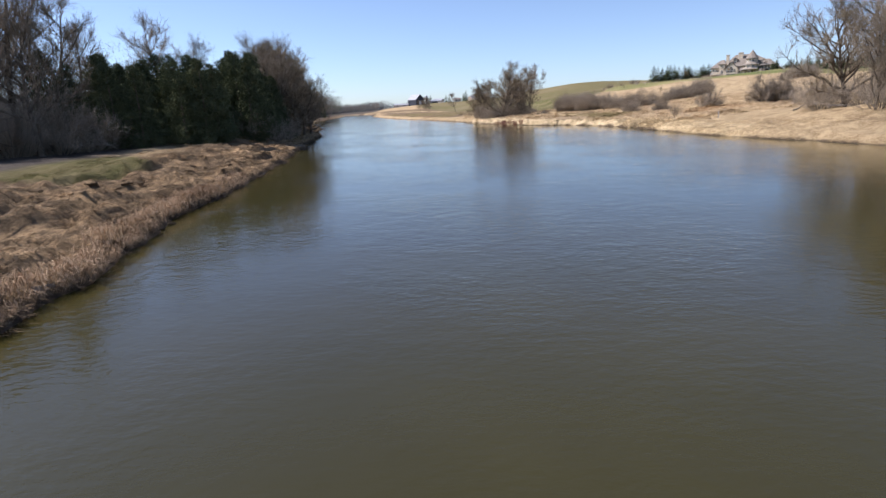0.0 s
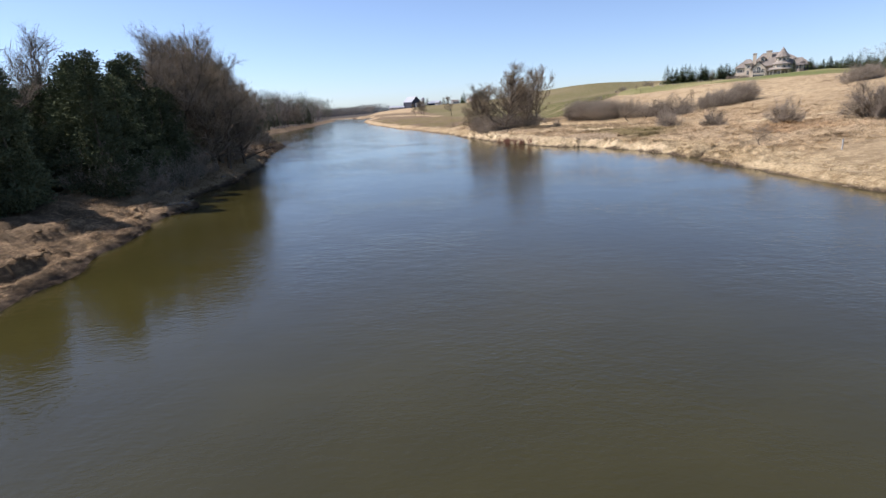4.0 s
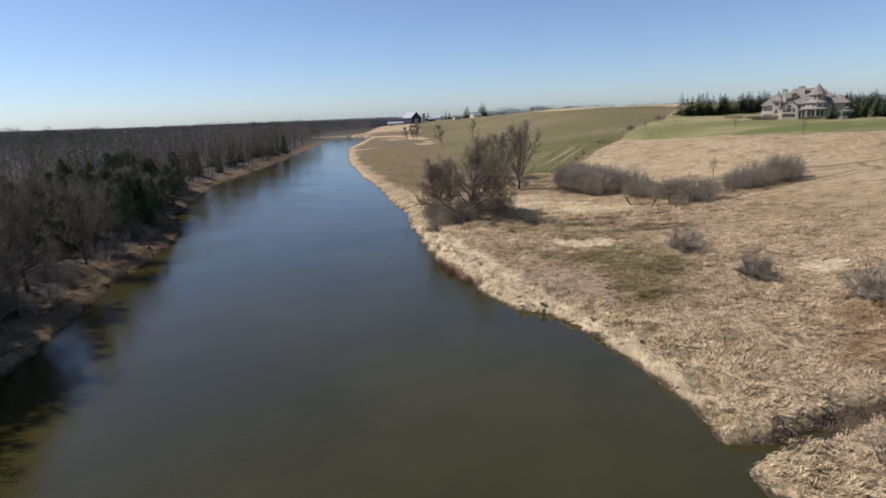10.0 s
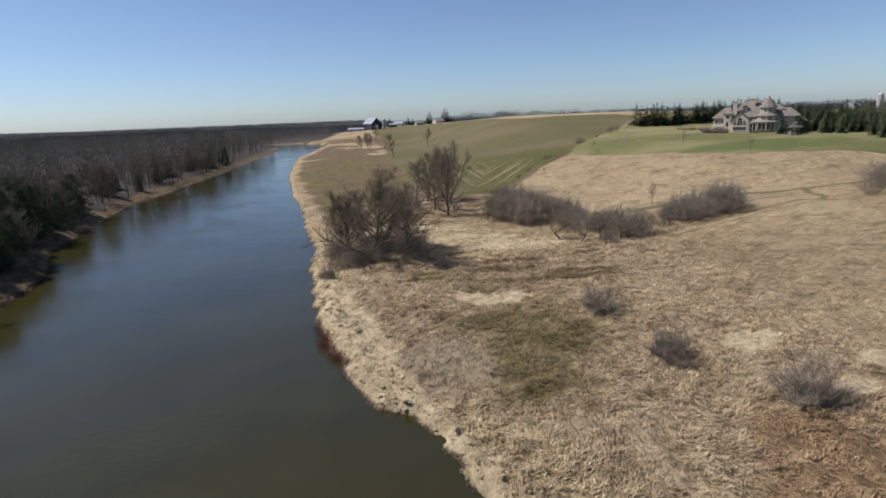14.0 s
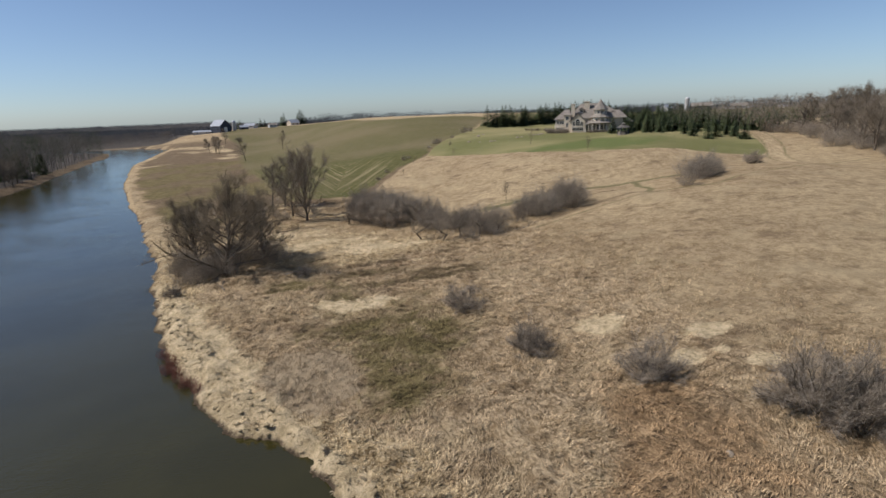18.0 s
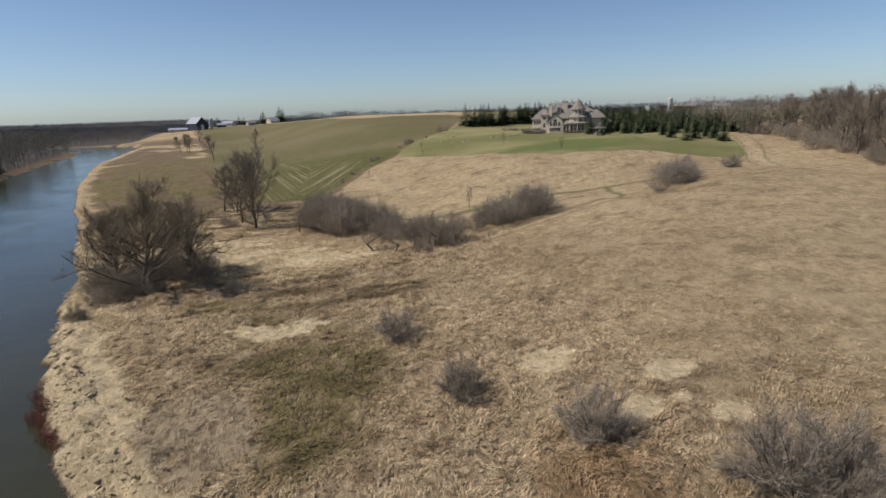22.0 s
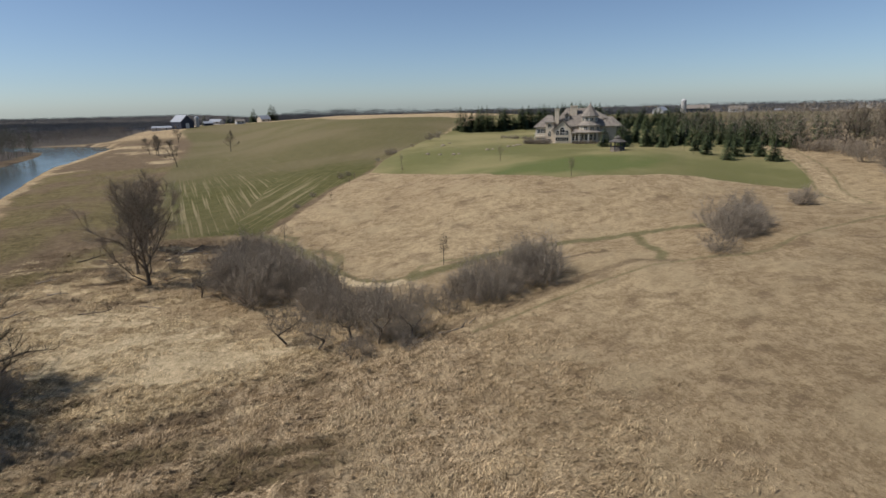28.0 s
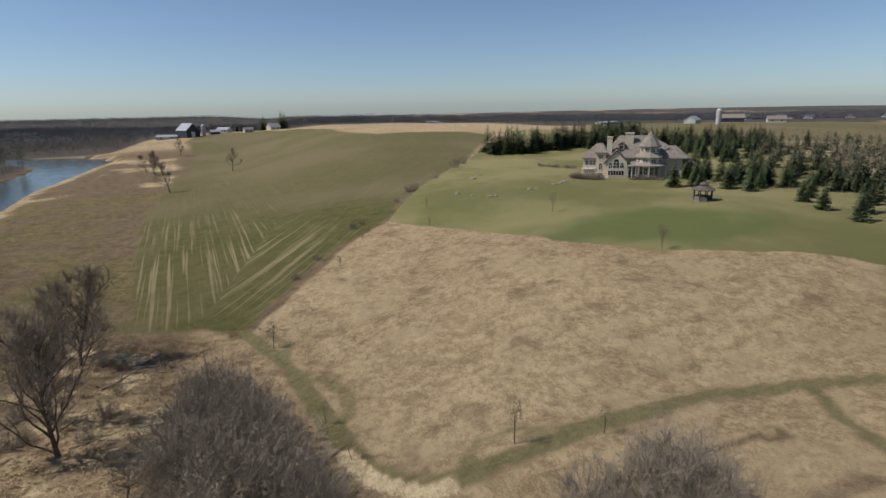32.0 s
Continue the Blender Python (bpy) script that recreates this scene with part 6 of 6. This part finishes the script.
# ---- dead grass ----
def tufts(name, label, count, seed, place, tall, blades, mat, width=0.03, lean=0.5, droop=(0.75, 0.1), rise=0.3, spread=0.8):
    """Tussocks of dead grass as thin bent blades: one object of uncountable stuff. place gives x, y, density 0..1."""
    r = np.random.default_rng(seed)
    x, y, keepers = place(r, count)
    sel = r.random(len(x)) < keepers
    x, y = x[sel], y[sel]
    z = land(x, y)
    ok = z > 0.02
    x, y, z = x[ok], y[ok], z[ok]
    n = len(x)
    size = tall * r.uniform(0.5, 1.3, n) * (1 + 0.5 * vnoise(x / 5, y / 5, seed))
    m = n * blades
    X, Y, Z = (np.repeat(v, blades) for v in (x, y, z))
    S = np.repeat(size, blades) * r.uniform(0.6, 1.2, m)
    flow = np.repeat(math.atan2(droop[1], droop[0]) + 2.2 * vnoise(x / 3.5, y / 3.5, seed + 1, 2) + r.normal(0, 0.5, n), blades)
    spot = r.uniform(0, 6.283, m)
    ox, oy = np.cos(spot) * spread * S * np.sqrt(r.random(m)), np.sin(spot) * spread * S * np.sqrt(r.random(m))
    a = flow + r.normal(0, lean, m)
    dx, dy = np.cos(a), np.sin(a)
    w = width * r.uniform(0.6, 1.5, m)
    side = np.stack([-dy * w, dx * w, w * 0], 1)
    foot, knee, tip = np.stack([X + ox, Y + oy, Z - 0.04], 1), np.stack([X + ox + dx * S * 0.45, Y + oy + dy * S * 0.45, Z + S * rise], 1), np.stack([X + ox + dx * S, Y + oy + dy * S, Z + S * rise * r.uniform(0.3, 1.3, (m, 1))[:, 0]], 1)
    v = np.stack([foot, knee - side, knee + side, tip], 1).reshape(-1, 3)
    i = np.arange(m)[:, None] * 4
    me = raw_mesh(name, v, np.concatenate([i + [[0, 1, 2]], i + [[1, 3, 2]]]), True)
    if mat == TUSSOCK:
        keep(me, zones(x, y), blades * 4)
    me.materials.append(mat)
    return tagged(new(name, me), label, "grass", kind="stuff")


def sods(name, label, count, seed, side, sign, y0, y1, wide, size):
    """Slumped clods of sod along a bank: low uneven lumps, half sunk, as one object of uncountable stuff."""
    r = np.random.default_rng(seed)
    bm = bmesh.new()
    bmesh.ops.create_icosphere(bm, subdivisions=2, radius=1.0)
    v0 = np.array([v.co[:] for v in bm.verts])
    f0 = np.array([[v.index for v in f.verts] for f in bm.faces])
    bm.free()
    y = r.uniform(y0, y1, count)
    x = shore(side, y) + sign * (0.25 + wide * r.random(count) ** 1.2)
    on = r.random(count) < np.clip(0.6 + 1.1 * vnoise(x / 2.5, y / 3.5, seed), 0.05, 1)
    x, y = x[on], y[on]
    z, n = land(x, y), on.sum()
    w = size * r.uniform(0.35, 1.2, n) ** 1.3
    turn = r.uniform(0, 6.283, n)
    v = v0[None] * (1 + 0.45 * (r.random((n, len(v0), 1)) - 0.5)) * np.stack([w, w * r.uniform(0.45, 0.9, n), w * r.uniform(0.2, 0.4, n)], 1)[:, None, :]
    c, k = np.cos(turn)[:, None], np.sin(turn)[:, None]
    v = np.stack([v[:, :, 0] * c - v[:, :, 1] * k + x[:, None], v[:, :, 0] * k + v[:, :, 1] * c + y[:, None], v[:, :, 2] + z[:, None] - 0.02 * w[:, None]], -1)
    faces = (f0[None] + (np.arange(n) * len(v0))[:, None, None]).reshape(-1, 3)
    me = raw_mesh(name, v.reshape(-1, 3), faces)
    keep(me, zones(x, y), len(v0))
    me.materials.append(EARTH)
    return tagged(new(name, me), label, "sod", kind="stuff")


def bank_strip(side, y0, y1, wide, sign):
    def place(r, c):
        y = r.uniform(y0, y1, c)
        d = 0.45 + wide * r.random(c) ** 1.3
        x = shore(side, y) + sign * d
        return x, y, np.clip(0.55 + 0.9 * vnoise(x / 2.2, y / 2.2, 71), 0.08, 1) * (1 - 0.85 * zones(x, y)[3][0])
    return place


def patch(x0, x1, y0, y1, scale, seed, bias=0.4):
    def place(r, c):
        x, y = r.uniform(x0, x1, c), r.uniform(y0, y1, c)
        d = np.minimum(x - shore(RIGHT, y), 6) / 6
        fade = np.clip((x1 - x) / 22, 0, 1) * np.clip((y - y0) / 8, 0, 1) * np.clip((y1 - y) / 12, 0, 1)
        return x, y, fade * np.clip(bias + 1.1 * vnoise(x / scale, y / scale, seed), 0, 1) * (d > 0.05) * (1 - zones(x, y)[3][0]) * (1 - 0.85 * zones(x, y)[3][3]) * (1 - np.clip(2 - line_distance(x, y, TRACKS[2]), 0, 1)) * (1 - np.clip(2 - line_distance(x, y, TRACKS[0]), 0, 1))
    return place


tufts("bank_grass", "matted brown dead grass on the slumped riverbank", 15000, 81, bank_strip(LEFT, 9, 75, 13, -1), 0.4, 9, TUSSOCK, 0.012, 0.5, (0.9, -0.5), 0.1)
tufts("waterside_reeds", "upright reddish brown reeds at the water's edge", 1700, 83, bank_strip(LEFT, 10, 45, 1.3, -1), 0.5, 8, REED, 0.008, 0.6, (0.5, -0.2), 0.8, 0.4)
tufts("bank_grass", "brown dead grass below the riverbank trees", 9000, 84, bank_strip(LEFT, 75, 230, 9, -1), 0.5, 7, TUSSOCK, 0.022, 0.5, (0.9, -0.5), 0.3)
tufts("bank_grass", "pale dead grass tumbling down the riverbank", 7000, 85, bank_strip(RIGHT, 60, 240, 7, 1), 0.4, 7, STRAW, 0.02, 0.45, (-0.8, -0.3), 0.22)
tufts("meadow_grass", "brown and straw tussocks of the wet meadow", 64000, 86, patch(18, 84, 90, 194, 4, 91, 0.75), 0.55, 7, TUSSOCK, 0.025, 0.35, (0.5, 0.1), 0.42, 0.6)
tufts("meadow_grass", "dry straw grass of the upper meadow", 26000, 87, patch(70, 130, 96, 198, 6, 92, 0.5), 0.26, 6, TUSSOCK, 0.014, 0.4, (0.5, 0.1), 0.18)
tufts("meadow_grass", "tangled brown and straw grass round the thicket", 16000, 88, patch(8, 66, 186, 252, 4, 93, 0.6), 0.6, 6, TUSSOCK, 0.03, 0.35, (0.5, 0.1), 0.4, 0.6)
sods("slumped_sod", "pale slumped clods of straw sod on the riverbank", 1500, 95, RIGHT, 1, 118, 178, 5.0, 0.28)
sods("slumped_sod", "brown slumped clods of sod below the left bank trees", 900, 97, LEFT, -1, 74, 190, 3.5, 0.36)
sods("slumped_sod", "matted brown clods of sod on the left bank", 700, 98, LEFT, -1, 10, 74, 7.0, 0.3)
